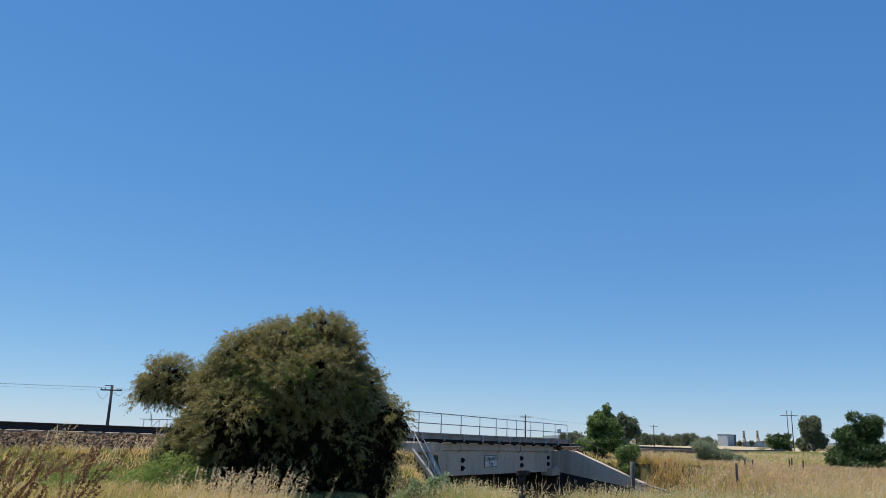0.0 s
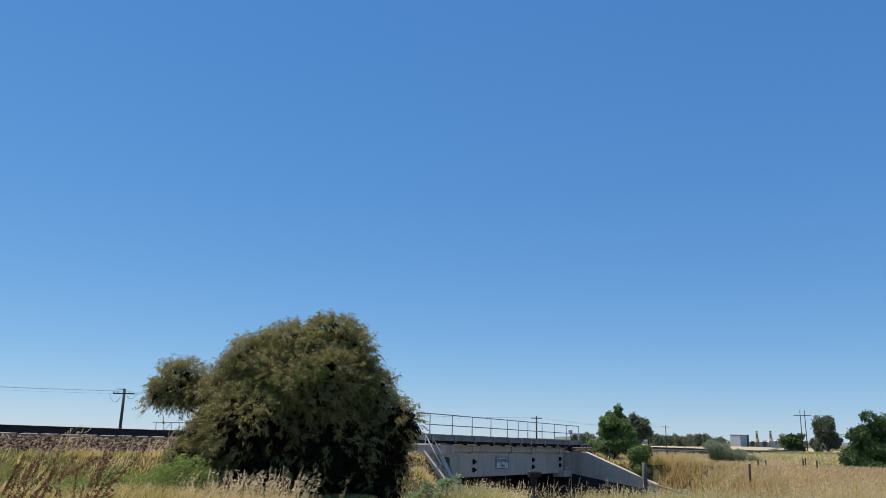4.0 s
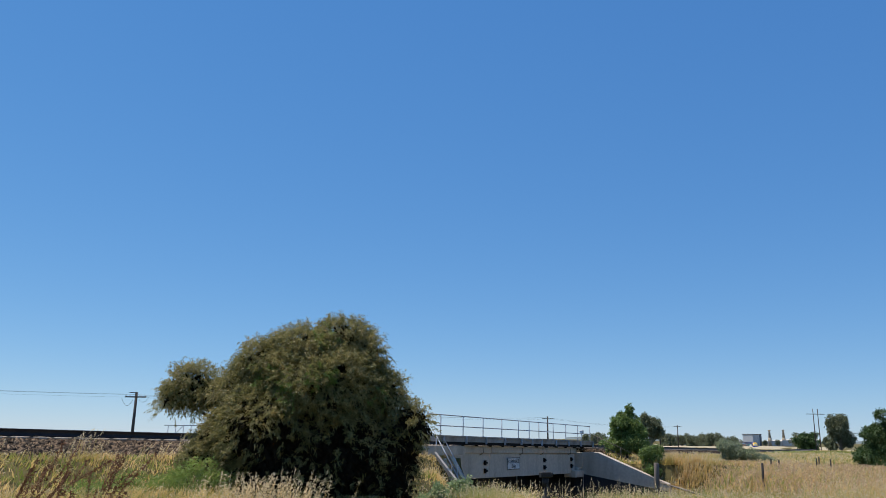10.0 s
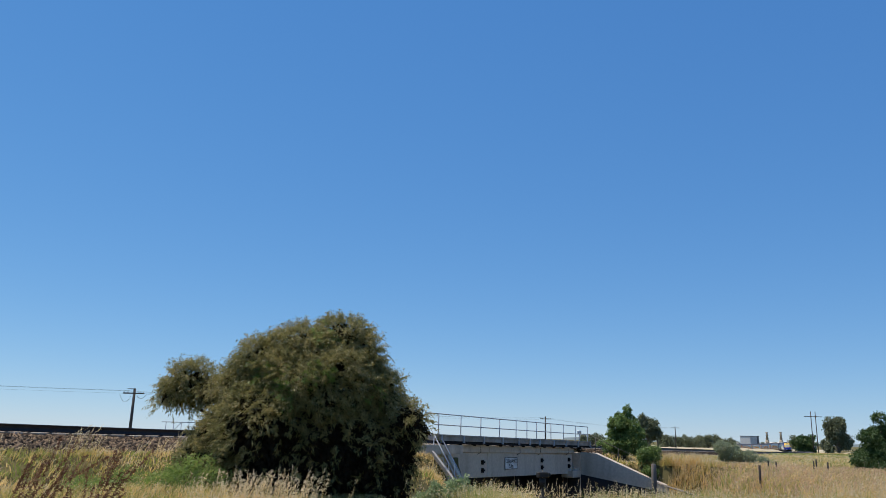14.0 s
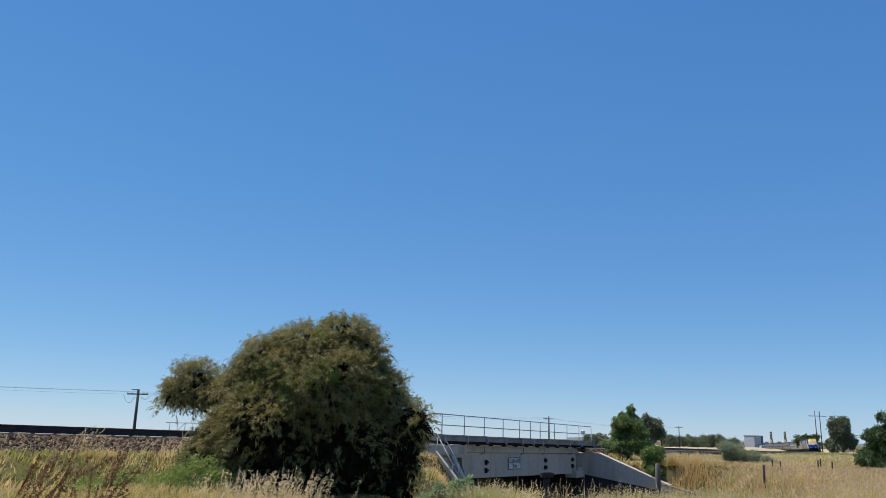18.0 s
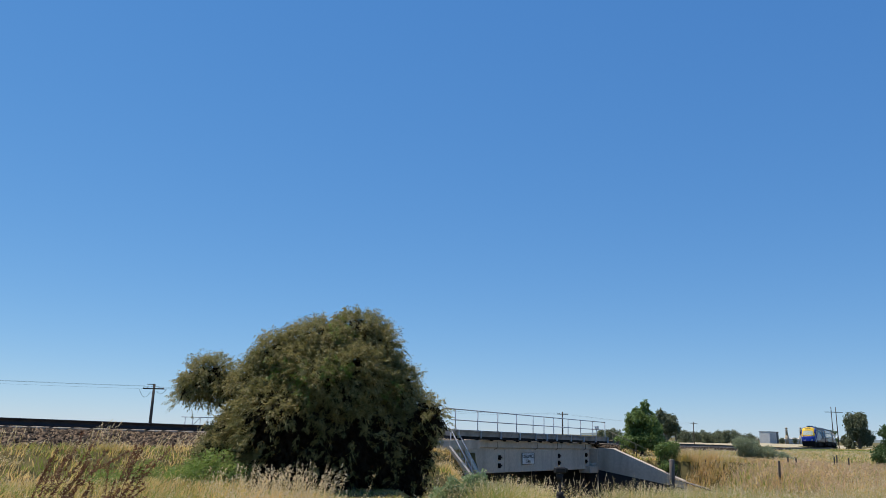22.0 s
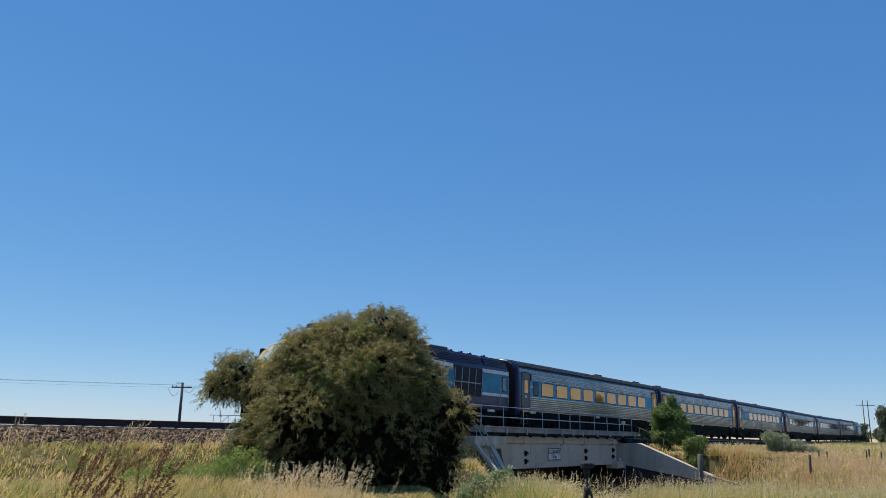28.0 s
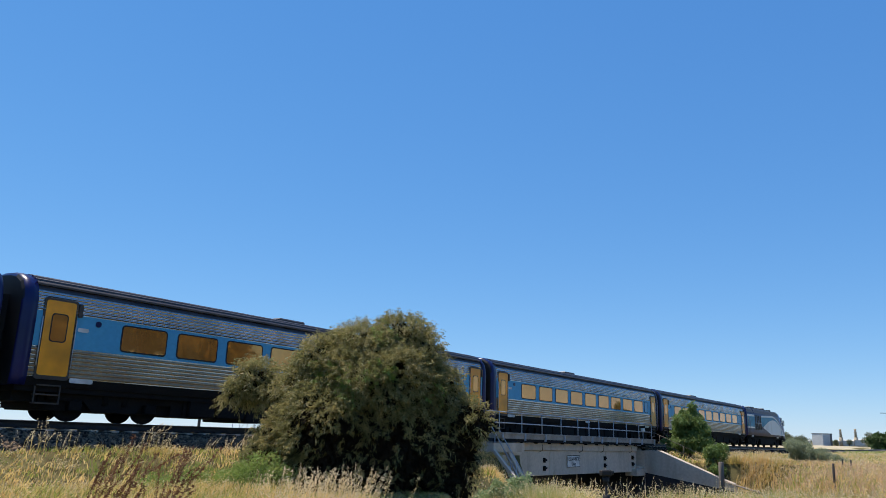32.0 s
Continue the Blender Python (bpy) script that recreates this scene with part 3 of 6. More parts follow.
# girders, in three cast lengths a side, with a corbel under the deck
for o0, o1 in ((1.45, 2.0), (-2.0, -1.45)):
    for s0, s1 in ((35.4, 39.62), (39.65, 47.2), (47.23, 52.2)):
        bm = bmesh.new()
        bar(bm, s0, s1, o0, o1, -0.86, 0.5)
        bar(bm, s0, s1, o0 + 0.06, o1 + (0.12 if o0 > 0 else -0.12), 0.503, 0.9)
        bevel(bm, 0.02)
        part("girder", bm, "concrete", bridge)
bm = bmesh.new()
bar(bm, 35.4, 52.2, -1.4, 1.4, 0.3, 0.8)
part("deck_slab", bm, "deck", bridge)
for side in (1,):
    bm = bmesh.new()
    bar(bm, 33.4, 54.6, min(side * 1.9, side * 2.52), max(side * 1.9, side * 2.52), 1.3, 1.38)
    bar(bm, 33.4, 54.6, min(side * 1.9, side * 2.46), max(side * 1.9, side * 2.46), 1.07, 1.297)
    part("walkway", bm, "deck", bridge, "grey walkway ledge along the deck edge")
    # dark bar that stands in for the shadow under the walkway's overhang
    bm = bmesh.new()
    bar(bm, 33.4, 54.6, min(side * 2.2, side * 2.44), max(side * 2.2, side * 2.44), 0.93, 1.066)
    part("walkway_shade_strip", bm, "dark", bridge, "dark strip put in as the shade under the walkway")
    for s in np.arange(34.6, 54.4, 1.55):
        bm = bmesh.new()
        bar(bm, s, s + 0.06, min(side * 2.0, side * 2.3), max(side * 2.0, side * 2.3), 0.85, 0.926)
        part("bracket", bm, "dark", bridge)
    rail_pts = [33.8, 36.06, 38.27, 40.54, 42.7, 44.22, 45.65, 47.89, 50.0, 52.16, 54.5]
    for s in rail_pts:
        bm = bmesh.new()
        rod(bm, (side * 2.3, s, bz(s, 1.1)), (side * 2.3, s, bz(s, 2.4)), 0.028)
        box(bm, side * 2.3 - 0.05, side * 2.3 + 0.05, s - 0.05, s + 0.05, bz(s, 1.382), bz(s, 1.4))
        bar(bm, s - 0.035, s + 0.035, side * 2.462, side * 2.56, 0.98, 1.36)
        part("railing_post", bm, "galv", bridge)
    for z in (2.41, 1.86):
        bm = bmesh.new()
        rod(bm, (side * 2.3, 32.6 if z > 2 else 33.4, bz(33.4, z)), (side * 2.3, 54.5, bz(54.5, z)), 0.028)
        part("railing_tube", bm, "galv", bridge)
# joint brackets on the girder face
for s in (38.9, 46.9, 51.4):
    for z in (0.02, -0.42):
        bm = bmesh.new()
        box(bm, 2.0, 2.09, s, s + 0.34, z - 0.05, z + 0.05)
        box(bm, 2.0, 2.13, s, s + 0.1, z - 0.13, z + 0.13)
        part("joint_bracket", bm, "dark", bridge)
for s in (36.0, 38.6, 43.6, 46.6, 51.2):
    bm = bmesh.new()
    rod(bm, (2.13, s, bz(s, 0.82)), (2.13, s + 0.02, bz(s, 0.5)), 0.014)
    rod(bm, (2.13, s + 0.02, bz(s, 0.5)), (2.04, s - 0.22, bz(s, 0.4)), 0.014)
    part("drain_pipe", bm, "dark", bridge)
# abutments and wing walls
for s0, s1, nm in ((33.2, 35.38, -1), (52.22, 54.6, 1)):
    bm = bmesh.new()
    box(bm, -2.6, 2.05 if nm < 0 else 1.3, s0, s1, -4.6, bz(44, 0.5) if nm < 0 else 0.42)
    bevel(bm, 0.02)
    part("abutment", bm, "concrete", bridge)
    bm = bmesh.new()
    box(bm, -2.6, 2.6 if nm < 0 else 1.3, s0 - 0.4, s1 + 0.4, 0.5 if nm < 0 else 0.424, 0.96 if nm < 0 else 0.86)
    part("abutment_head", bm, "concrete", bridge)
for q in ((1.5, 2.36, 51.45, 52.95, -1.2, -0.72), (1.5, 2.2, 52.25, 52.97, -0.716, -0.55)):
    bm = bmesh.new()
    box(bm, *q)
    bevel(bm, 0.03)
    part("bearing_block", bm, "concrete", bridge)
bm = bmesh.new()
box(bm, 1.3, 2.3, 52.98, 53.6, -4.6, 0.48)
bevel(bm, 0.02)
part("pier_wall", bm, "concrete", bridge)


def wing(o_pts, s_at, thick):
    """A wing wall at one s, its outline in (o, z)."""
    bm = bmesh.new()
    a = [bm.verts.new((o, s_at, z)) for o, z in o_pts]
    b = [bm.verts.new((o, s_at + thick, z)) for o, z in o_pts]
    bm.faces.new(a)
    bm.faces.new(b[::-1])
    for i in range(len(o_pts)):
        j = (i + 1) % len(o_pts)
        bm.faces.new((a[j], a[i], b[i], b[j]))
    bevel(bm, 0.02)
    return part("wing_wall", bm, "concrete", bridge, "sloping concrete wing wall beside the road")


wing([(2.304, -4.7), (8.3, -4.7), (8.3, -1.42), (7.62, -1.18), (3.4, 0.5), (2.304, 0.5)], 53.0, 0.62)
wing([(2.06, -4.7), (5.4, -4.7), (4.6, -2.6), (3.9, -1.5), (2.5, 0.55), (2.06, 0.55)], 34.3, 0.3)
# added wall that closes the underpass; its colour stands in for deep shade
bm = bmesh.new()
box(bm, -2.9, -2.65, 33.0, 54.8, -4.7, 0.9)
part("shade_end_wall", bm, "dado", bridge, "end wall added to close the underpass, coloured as its deep shade")
# the wing wall is dark below a sloping line
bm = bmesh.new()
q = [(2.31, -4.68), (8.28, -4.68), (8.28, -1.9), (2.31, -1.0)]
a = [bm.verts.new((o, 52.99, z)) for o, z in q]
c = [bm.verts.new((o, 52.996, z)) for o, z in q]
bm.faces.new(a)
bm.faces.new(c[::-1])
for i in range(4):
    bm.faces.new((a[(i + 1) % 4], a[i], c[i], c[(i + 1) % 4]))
part("dark_wall_panel", bm, "dado", bridge, "dark lower part of the wing wall")
# abutment faces coloured dark in place of the shade under the deck
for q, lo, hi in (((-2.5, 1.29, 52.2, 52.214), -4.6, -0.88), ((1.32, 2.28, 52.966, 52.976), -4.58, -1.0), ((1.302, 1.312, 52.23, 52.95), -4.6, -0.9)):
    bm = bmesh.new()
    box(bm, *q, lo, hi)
    part("dark_wall_panel", bm, "dado", bridge, "lower part of the abutment, coloured dark for the shade under the bridge")
# stair rails down the bank beside the abutment
stairs = thing("bank_stairs", SITE, "steep concrete bank stairs with two galvanised handrails beside the bridge", "stairs")
for s, o0, z0, o1, z1 in ((33.8, 2.22, 1.72, 4.4, -1.5), (33.2, 2.25, 1.72, 4.4, -1.55)):
    bm = bmesh.new()
    rod(bm, (o0, s, z0), (o1, s, z1), 0.027)
    part("handrail", bm, "galv", stairs)
    for k in (0.08, 0.5, 0.9):
        o, z = o0 + k * (o1 - o0), z0 + k * (z1 - z0)
        bm = bmesh.new()
        rod(bm, (o, s, z - 1.5), (o, s, z), 0.022)
        part("handrail_post", bm, "galv", stairs)
bm = bmesh.new()
prism(bm, [(32.6, 0.0), (32.8, 0.0), (32.8, 0.2), (32.6, 0.2)], 2.7, 4.5)
for vv in bm.verts:
    vv.co.z += 0.47 - 1.02 * (vv.co.x - 2.7)
part("stringer", bm, "concrete", stairs, "pale sloping concrete edge strip")
for k in range(14):
    bm = bmesh.new()
    o, z = 2.42 + k * 0.17, 0.38 - k * 0.25
    box(bm, o, o + 0.26, 33.36, 33.8, z - 0.3, z - 0.02)
    part("step", bm, "concrete", stairs)

# pipe fence along the wing wall
fence = thing("wing_fence", SITE, "light pipe handrail sloping down along the wing wall", "fence")
for dz in (0.0, -0.5):
    bm = bmesh.new()
    rod(bm, (2.34, 54.5, 1.8 + dz), (6.9, 54.5, -0.16 + dz), 0.016)
    part("pipe", bm, "wood", fence)
for o in (2.9, 4.6, 6.2):
    bm = bmesh.new()
    z = 1.8 - 0.43 * (o - 2.34)
    rod(bm, (o, 54.5, z - 1.3), (o, 54.5, z), 0.022)
    part("fence_upright", bm, "wood", fence)

# clearance sign
sign = thing("clearance_sign", SITE @ Matrix.Translation((2.03, 42.55, -0.09)), "white clearance sign with black letters fixed to the bridge girder", "sign")
bm = bmesh.new()
box(bm, 0, 0.03, -0.82, 0.82, -0.34, 0.34)
bevel(bm, 0.008)
part("sign_board", bm, "white", sign)
bm = bmesh.new()
for a in ((-0.82, -0.79, -0.34, 0.34), (0.79, 0.82, -0.34, 0.34), (-0.785, 0.785, 0.31, 0.34), (-0.785, 0.785, -0.34, -0.31)):
    box(bm, 0.032, 0.038, *a)
part("sign_border", bm, "ink", sign)


def lettering(text, size, at, parent, sx=1.0):
    cu = bpy.data.curves.new("words", "FONT")
    cu.body, cu.size, cu.align_x, cu.align_y, cu.extrude = text, size, "CENTER", "CENTER", 0.003
    tmp = bpy.data.objects.new("words", cu)
    me = bpy.data.meshes.new_from_object(tmp)
    me.transform(Matrix.Diagonal((sx, 1, 1, 1)))
    me.materials.clear()
    me.materials.append(M["ink"])
    ob = new("lettering", me)
    bpy.data.objects.remove(tmp)
    ob.parent = parent
    ob.matrix_basis = Matrix.Translation(at) @ Matrix(((0, 0, 1, 0), (1, 0, 0, 0), (0, 1, 0, 0), (0, 0, 0, 1)))
    return ob


lettering("CLEARANCE", 0.28, (0.036, 0, 0.12), sign, 0.92)
lettering("5.4m", 0.28, (0.036, 0, -0.16), sign, 1.0)

# small white lamp box at the end of the railing
lamp = thing("signal_lamp", SITE @ Matrix.Translation((2.3, 52.9, bz(52.9, 1.38))), "small white lamp box on a post at the bridge end", "lamp")
bm = bmesh.new()
rod(bm, (0, 0, 0), (0, 0, 0.6), 0.03)
part("post", bm, "galv", lamp)
bm = bmesh.new()
box(bm, -0.1, 0.1, -0.16, 0.16, 0.5, 0.73)
bevel(bm, 0.02)
part("lamp_box", bm, "white", lamp)

# the road below
bm = bmesh.new()
for o in range(-44, 13, 4):
    z = [(-4.2 + 0.5 * max(0, k - 8.5) if k > 0 else -4.2 + 0.105 * max(0, -k - 4)) + 0.02 for k in (o, o + 4)]
    q = [bm.verts.new(p) for p in ((o, SB - 3.6, z[0]), (o + 4, SB - 3.6, z[1]), (o + 4, SB + 3.6, z[1]), (o, SB + 3.6, z[0]))]
    q2 = [bm.verts.new(w.co - Vector((0, 0, 0.3))) for w in q]
    bm.faces.new(q)
    for i in range(4):
        bm.faces.new((q[i], q2[i], q2[(i + 1) % 4], q[(i + 1) % 4]))
solid("road", bm, "asphalt", "narrow asphalt road through the underpass", "road", STRAIGHT, kind="structure")


# ---------- the train ----------
TRAILER = [(1.36, 0.95), (1.42, 1.2), (1.43, 2.05), (1.43, 3.15), (1.41, 3.4), (1.33, 3.65), (1.15, 3.9), (0.8, 4.08), (0.4, 4.15), (0.0, 4.17)]


def loft(bm, stations, half):
    """Skin over stations (y, scale_x, z_shift_fn); half outline mirrored, closed below."""
    rings = []
    for y, pts in stations:
        full = [(x, z) for x, z in pts] + [(-x, z) for x, z in pts[-2::-1]]
        rings.append([bm.verts.new((x, y, z)) for x, z in full])
    for a, b in zip(rings, rings[1:]):
        for i in range(len(a) - 1):
            bm.faces.new((a[i], a[i + 1], b[i + 1], b[i]))
        bm.faces.new((a[-1], a[0], b[0], b[-1]))
    bm.faces.new(rings[0])
    bm.faces.new(rings[-1][::-1])
    return rings


def rounded(bm, x, y0, y1, z0, z1, r, depth, out):
    """A rounded plate on a side wall: in the plane x, proud by depth to the side out."""
    pts = []
    for cy, cz, a0 in ((y1 - r, z1 - r, 0), (y0 + r, z1 - r, 90), (y0 + r, z0 + r, 180), (y1 - r, z0 + r, 270)):
        for k in range(4):
            a = radians(a0 + 30 * k)
            pts.append((cy + r * math.cos(a), cz + r * math.sin(a)))
    prism(bm, pts, x, x + depth * out)


def wheelset(parent, yc, z=0.46):
    """A bogie: frame with its side frames, springs, axle boxes, axles and wheels."""
    bm = bmesh.new()
    box(bm, -0.95, 0.95, yc - 2.3, yc + 2.3, 0.3, 0.95)
    bog = part("bogie", bm, "dark", parent, "black bogie frame")
    for x in (1.02, -1.02):
        bm = bmesh.new()
        prism(bm, [(yc - 2.1, 0.6), (yc - 1.0, 0.6), (yc - 0.7, 0.3), (yc + 0.7, 0.3), (yc + 1.0, 0.6), (yc + 2.1, 0.6), (yc + 2.1, 0.8), (yc - 2.1, 0.8)], x - 0.09, x + 0.09)
        part("side_frame", bm, "dark", bog)
        for y in (-0.32, 0.32):
            bm = bmesh.new()
            rod(bm, (x, yc + y, 0.5), (x, yc + y, 1.05), 0.14)
            part("spring", bm, "dark", bog)
        for y in (-1.25, 1.25):
            bm = bmesh.new()
            box(bm, x - 0.14, x + 0.14, yc + y - 0.2, yc + y + 0.2, 0.3, 0.62)
            bevel(bm, 0.03)
            part("axle_box", bm, "dark", bog)
    for y in (yc - 1.25, yc + 1.25):
        bm = bmesh.new()
        rod(bm, (-0.95, y, z), (0.95, y, z), 0.08)
        part("axle", bm, "dark", bog)
        for x in (0.72, -0.72):
            bm = bmesh.new()
            rod(bm, (x - 0.065, y, z), (x + 0.065, y, z), 0.46, seg=24)
            part("wheel", bm, "dark", bog)


def corrugated(bm, pts, y0, y1, depth):
    """A ribbed sheet along y: the outline pts (x, z) of its ribs' crests and troughs, with a back at depth inwards."""
    back = [(x - math.copysign(depth, x), z) for x, z in pts[::-1]]
    ring = pts + back
    a = [bm.verts.new((x, y0, z)) for x, z in ring]
    c = [bm.verts.new((x, y1, z)) for x, z in ring]
    n = len(ring)
    for i in range(n):
        bm.faces.new((a[i], a[(i + 1) % n], c[(i + 1) % n], c[i]))
    m = len(pts)
    for r in (a, c):
        for i in range(m - 1):
            bm.faces.new((r[i], r[i + 1], r[n - 2 - i], r[n - 1 - i]))


def hoses(parent, y, out):
    for x, drop in ((-0.8, 0.5), (-0.35, 0.62), (0.5, 0.55), (0.85, 0.6)):
        bm = bmesh.new()
        prev = None
        for k in range(9):
            a = k / 8
            p = (x, y + out * (a * 0.42), 0.85 - drop * math.sin(math.pi * a * 0.9))
            if prev:
                rod(bm, prev, p, 0.03, seg=6, cap=False)
            prev = p
        part("coupling_hose", bm, "black", parent)
    bm = bmesh.new()
    box(bm, -0.12, 0.12, min(y, y + out * 0.45), max(y, y + out * 0.45), 0.72, 1.0)
    part("drawbar", bm, "black", parent)


def windows(first="g", front=(), rear=()):
    """The nine main windows, 2.01 m apart from 3.08 m behind the front, and the small ones beside the doors."""
    return [(3.08, 4.71, first)][:1 if first else 0] + [(3.08 + 2.01 * k, 4.71 + 2.01 * k, "g") for k in range(1, 9)] + list(front) + list(rear)


def trailer(doors, openings, vents=(6.0,)):
    """A passenger carriage, its length 23.9 m along y, front at +y, rails at z = 0."""
    h = 11.95
    car = thing("passenger_carriage", (0, 0, 0), "stainless-steel ribbed carriage with a blue window band and %s doors" % doors[0], "train carriage", "train")
    bm = bmesh.new()
    loft(bm, [(y, TRAILER) for y in (-h + 0.12, h - 0.12)], None)
    for fa in bm.faces:
        c = fa.calc_center_median()
        if abs(fa.normal.y) > 0.5:
            fa.material_index = 2
        elif c.z > 3.7:
            fa.material_index = 1
        elif c.z < 1.2:
            fa.material_index = 3
    part("body_shell", bm, ["steel", "roof", "navy", "dark"], car)
    for e in (1, -1):
        bm = bmesh.new()
        big = [(x * 1.0 + 0.035, z + 0.04 * (z > 3.5)) for x, z in TRAILER]
        big[-1] = (0.0, 4.22)
        loft(bm, sorted([(e * (h - 0.42), big), (e * (h - 0.16), big), (e * (h - 0.04), [(x * 0.97, z - 0.04 if z > 3 else z) for x, z in big]), (e * h, [(x * 0.92, z - 0.11 if z > 3 else z) for x, z in big])]), None)
        for fa in bm.faces:
            fa.normal_update()
            fa.material_index = 1 if abs(fa.normal.y) > 0.9 else 0
            fa.smooth = fa.material_index == 0
        part("end_frame", bm, ["navy", "black"], car, "navy blue rounded end frame")
        bm = bmesh.new()
        box(bm, -0.55, 0.55, min(e * h, e * (h + 0.23)), max(e * h, e * (h + 0.23)), 1.2, 3.5)
        part("gangway_bellows", bm, "black", car)
    for sx in (1, -1):
        # blue band, lower and upper ribbing
        bm = bmesh.new()
        box(bm, min(sx * 1.425, sx * 1.437), max(sx * 1.425, sx * 1.437), -h + 0.4, h - 0.4, 2.06, 3.06)
        part("window_band", bm, "band", car, "blue painted window band")
        bm = bmesh.new()
        pts = []
        for k in range(7):
            z = 1.23 + k * 0.117
            pts += [(sx * 1.422, z), (sx * 1.438, z + 0.012), (sx * 1.448, z + 0.036), (sx * 1.446, z + 0.062), (sx * 1.434, z + 0.086), (sx * 1.422, z + 0.096)]
        corrugated(bm, pts, -h + 0.4, h - 0.4, 0.03)
        part("lower_ribbing", bm, "steel_low", car, "ribbed stainless lower side")
        bm = bmesh.new()
        pts = []
        for k in range(6):
            for dz, out in ((0.0, -0.01), (0.008, 0.012), (0.034, 0.034), (0.056, 0.026), (0.08, 0.0), (0.085, -0.012)):
                z = 3.08 + k * 0.098 + dz
                pts.append((sx * (1.432 - max(0, z - 3.2) * 0.14 - max(0, z - 3.42) * 0.22 + out), z))
        corrugated(bm, pts, -h + 0.4, h - 0.4, 0.05)
        part("upper_ribbing", bm, "steel", car, "ribbed stainless strip above the windows")
        # doors
        for (yc, col) in ((h - 1.1, doors[0]), (-h + 1.1, doors[1])):
            bm = bmesh.new()
            rounded(bm, sx * 1.40, yc - 0.5, yc + 0.5, 1.14, 3.46, 0.08, 0.06, sx)
            part("door_frame", bm, "surround", car)
            bm = bmesh.new()
            box(bm, min(sx * 1.43, sx * 1.5), max(sx * 1.43, sx * 1.5), yc - 0.64, yc - 0.53, 3.0, 3.38)
            part("door_vent", bm, "surround", car)
            bm = bmesh.new()
            rounded(bm, sx * 1.42, yc - 0.44, yc + 0.44, 1.25, 3.39, 0.07, 0.052, sx)
            dr = part("door", bm, {"yellow": "amber", "grey": "greydoor"}[col], car, {"yellow": "yellow-orange door leaf", "grey": "grey steel door leaf"}[col])
            bm = bmesh.new()
            rounded(bm, sx * 1.44, yc - 0.25, yc + 0.25, 2.2, 3.03, 0.1, 0.036, sx)
            part("pane_seal", bm, "black", dr)
            bm = bmesh.new()
            rounded(bm, sx * 1.45, yc - 0.215, yc + 0.215, 2.235, 2.995, 0.08, 0.03, sx)
            part("door_pane", bm, "gold", dr, "gold-tinted door window")
            if col == "grey":
                bm = bmesh.new()
                box(bm, min(sx * 1.42, sx * 1.482), max(sx * 1.42, sx * 1.482), yc - 0.42, yc + 0.42, 1.155, 1.245)
                part("door_sill", bm, "amber", car, "amber step plate")
                bm = bmesh.new()
                box(bm, min(sx * 1.47, sx * 1.476), max(sx * 1.47, sx * 1.476), yc - 0.11, yc + 0.11, 1.98, 2.1)
                part("notice_plate", bm, "white", car)
            for y in (yc - 0.5, yc + 0.5):
                bm = bmesh.new()
                rod(bm, (sx * 1.485, y, 1.5), (sx * 1.485, y, 2.9), 0.016, seg=6)
                part("grab_rail", bm, "galv", car)
            bm = bmesh.new()
            for z in (0.98, 0.72, 0.48):
                box(bm, min(sx * 1.15, sx * 1.4), max(sx * 1.15, sx * 1.4), yc - 0.35, yc + 0.35, z - 0.02, z + 0.02)
            for y in (yc - 0.36, yc + 0.36):
                box(bm, min(sx * 1.3, sx * 1.36), max(sx * 1.3, sx * 1.36), y - 0.02, y + 0.02, 0.46, 1.1)
            part("foot_steps", bm, "surround", car)
        # windows
        for u0, u1, kind in openings:
            y1, y0 = h - u0, h - u1
            bm = bmesh.new()
            rounded(bm, sx * 1.425, y0, y1, 2.14, 2.98, 0.12, 0.022, sx)
            fr = part("window_frame", bm, "black", car)
            bm = bmesh.new()
            rounded(bm, sx * 1.43, y0 + 0.045, y1 - 0.045, 2.185, 2.935, 0.09, 0.022, sx)
            part("window_pane", bm, {"b": "blank", "g": "gold", "d": "glass"}[kind], fr, {"b": "blanked blue window panel", "g": "gold-tinted window", "d": "small dark window"}[kind])
        # roundel, plate and vent boxes
        for y, z, w, hh, m_ in ((h - 2.3, 2.88, 0.09, 0.09, "navy"), (h - 1.85, 2.64, 0.17, 0.06, "white"), (h - 2.0, 1.16, 0.36, 0.07, "white"), (-h + 2.4, 1.16, 0.36, 0.07, "white"), (0.5, 1.16, 0.3, 0.06, "white")):
            bm = bmesh.new()
            rounded(bm, sx * 1.42, y - w, y + w, z - hh, z + hh, min(w, hh) * 0.9, 0.034, sx)
            part("marking_plate", bm, m_, car)
    # roof ribs and vents
    bm = bmesh.new()
    pts = []
    n = 40
    for k in range(n + 1):
        a = radians(158 - 136 * k / n)
        out = 0.035 if k % 4 in (1, 2) else 0.0
        pts.append(((1.36 + out) * math.copysign(abs(math.cos(a)) ** 0.8, math.cos(a)), 3.5 + (0.68 + out) * math.sin(a) ** 0.8))
    ring = [[bm.verts.new((x, y, z)) for x, z in pts] for y in (-h + 0.4, h - 0.4)]
    for i in range(n):
        bm.faces.new((ring[0][i], ring[0][i + 1], ring[1][i + 1], ring[1][i]))
    part("roof_sheet", bm, "roof", car, "dark ribbed roof")
    for y in vents:
        bm = bmesh.new()
        box(bm, -0.5, 0.5, y - 0.7, y + 0.7, 4.14, 4.3)
        bevel(bm, 0.05)
        part("roof_vent", bm, "roof", car)
    # underframe
    bm = bmesh.new()
    box(bm, -1.3, 1.3, -h + 0.2, h - 0.2, 0.8, 1.14)
    part("underframe", bm, "dark", car)
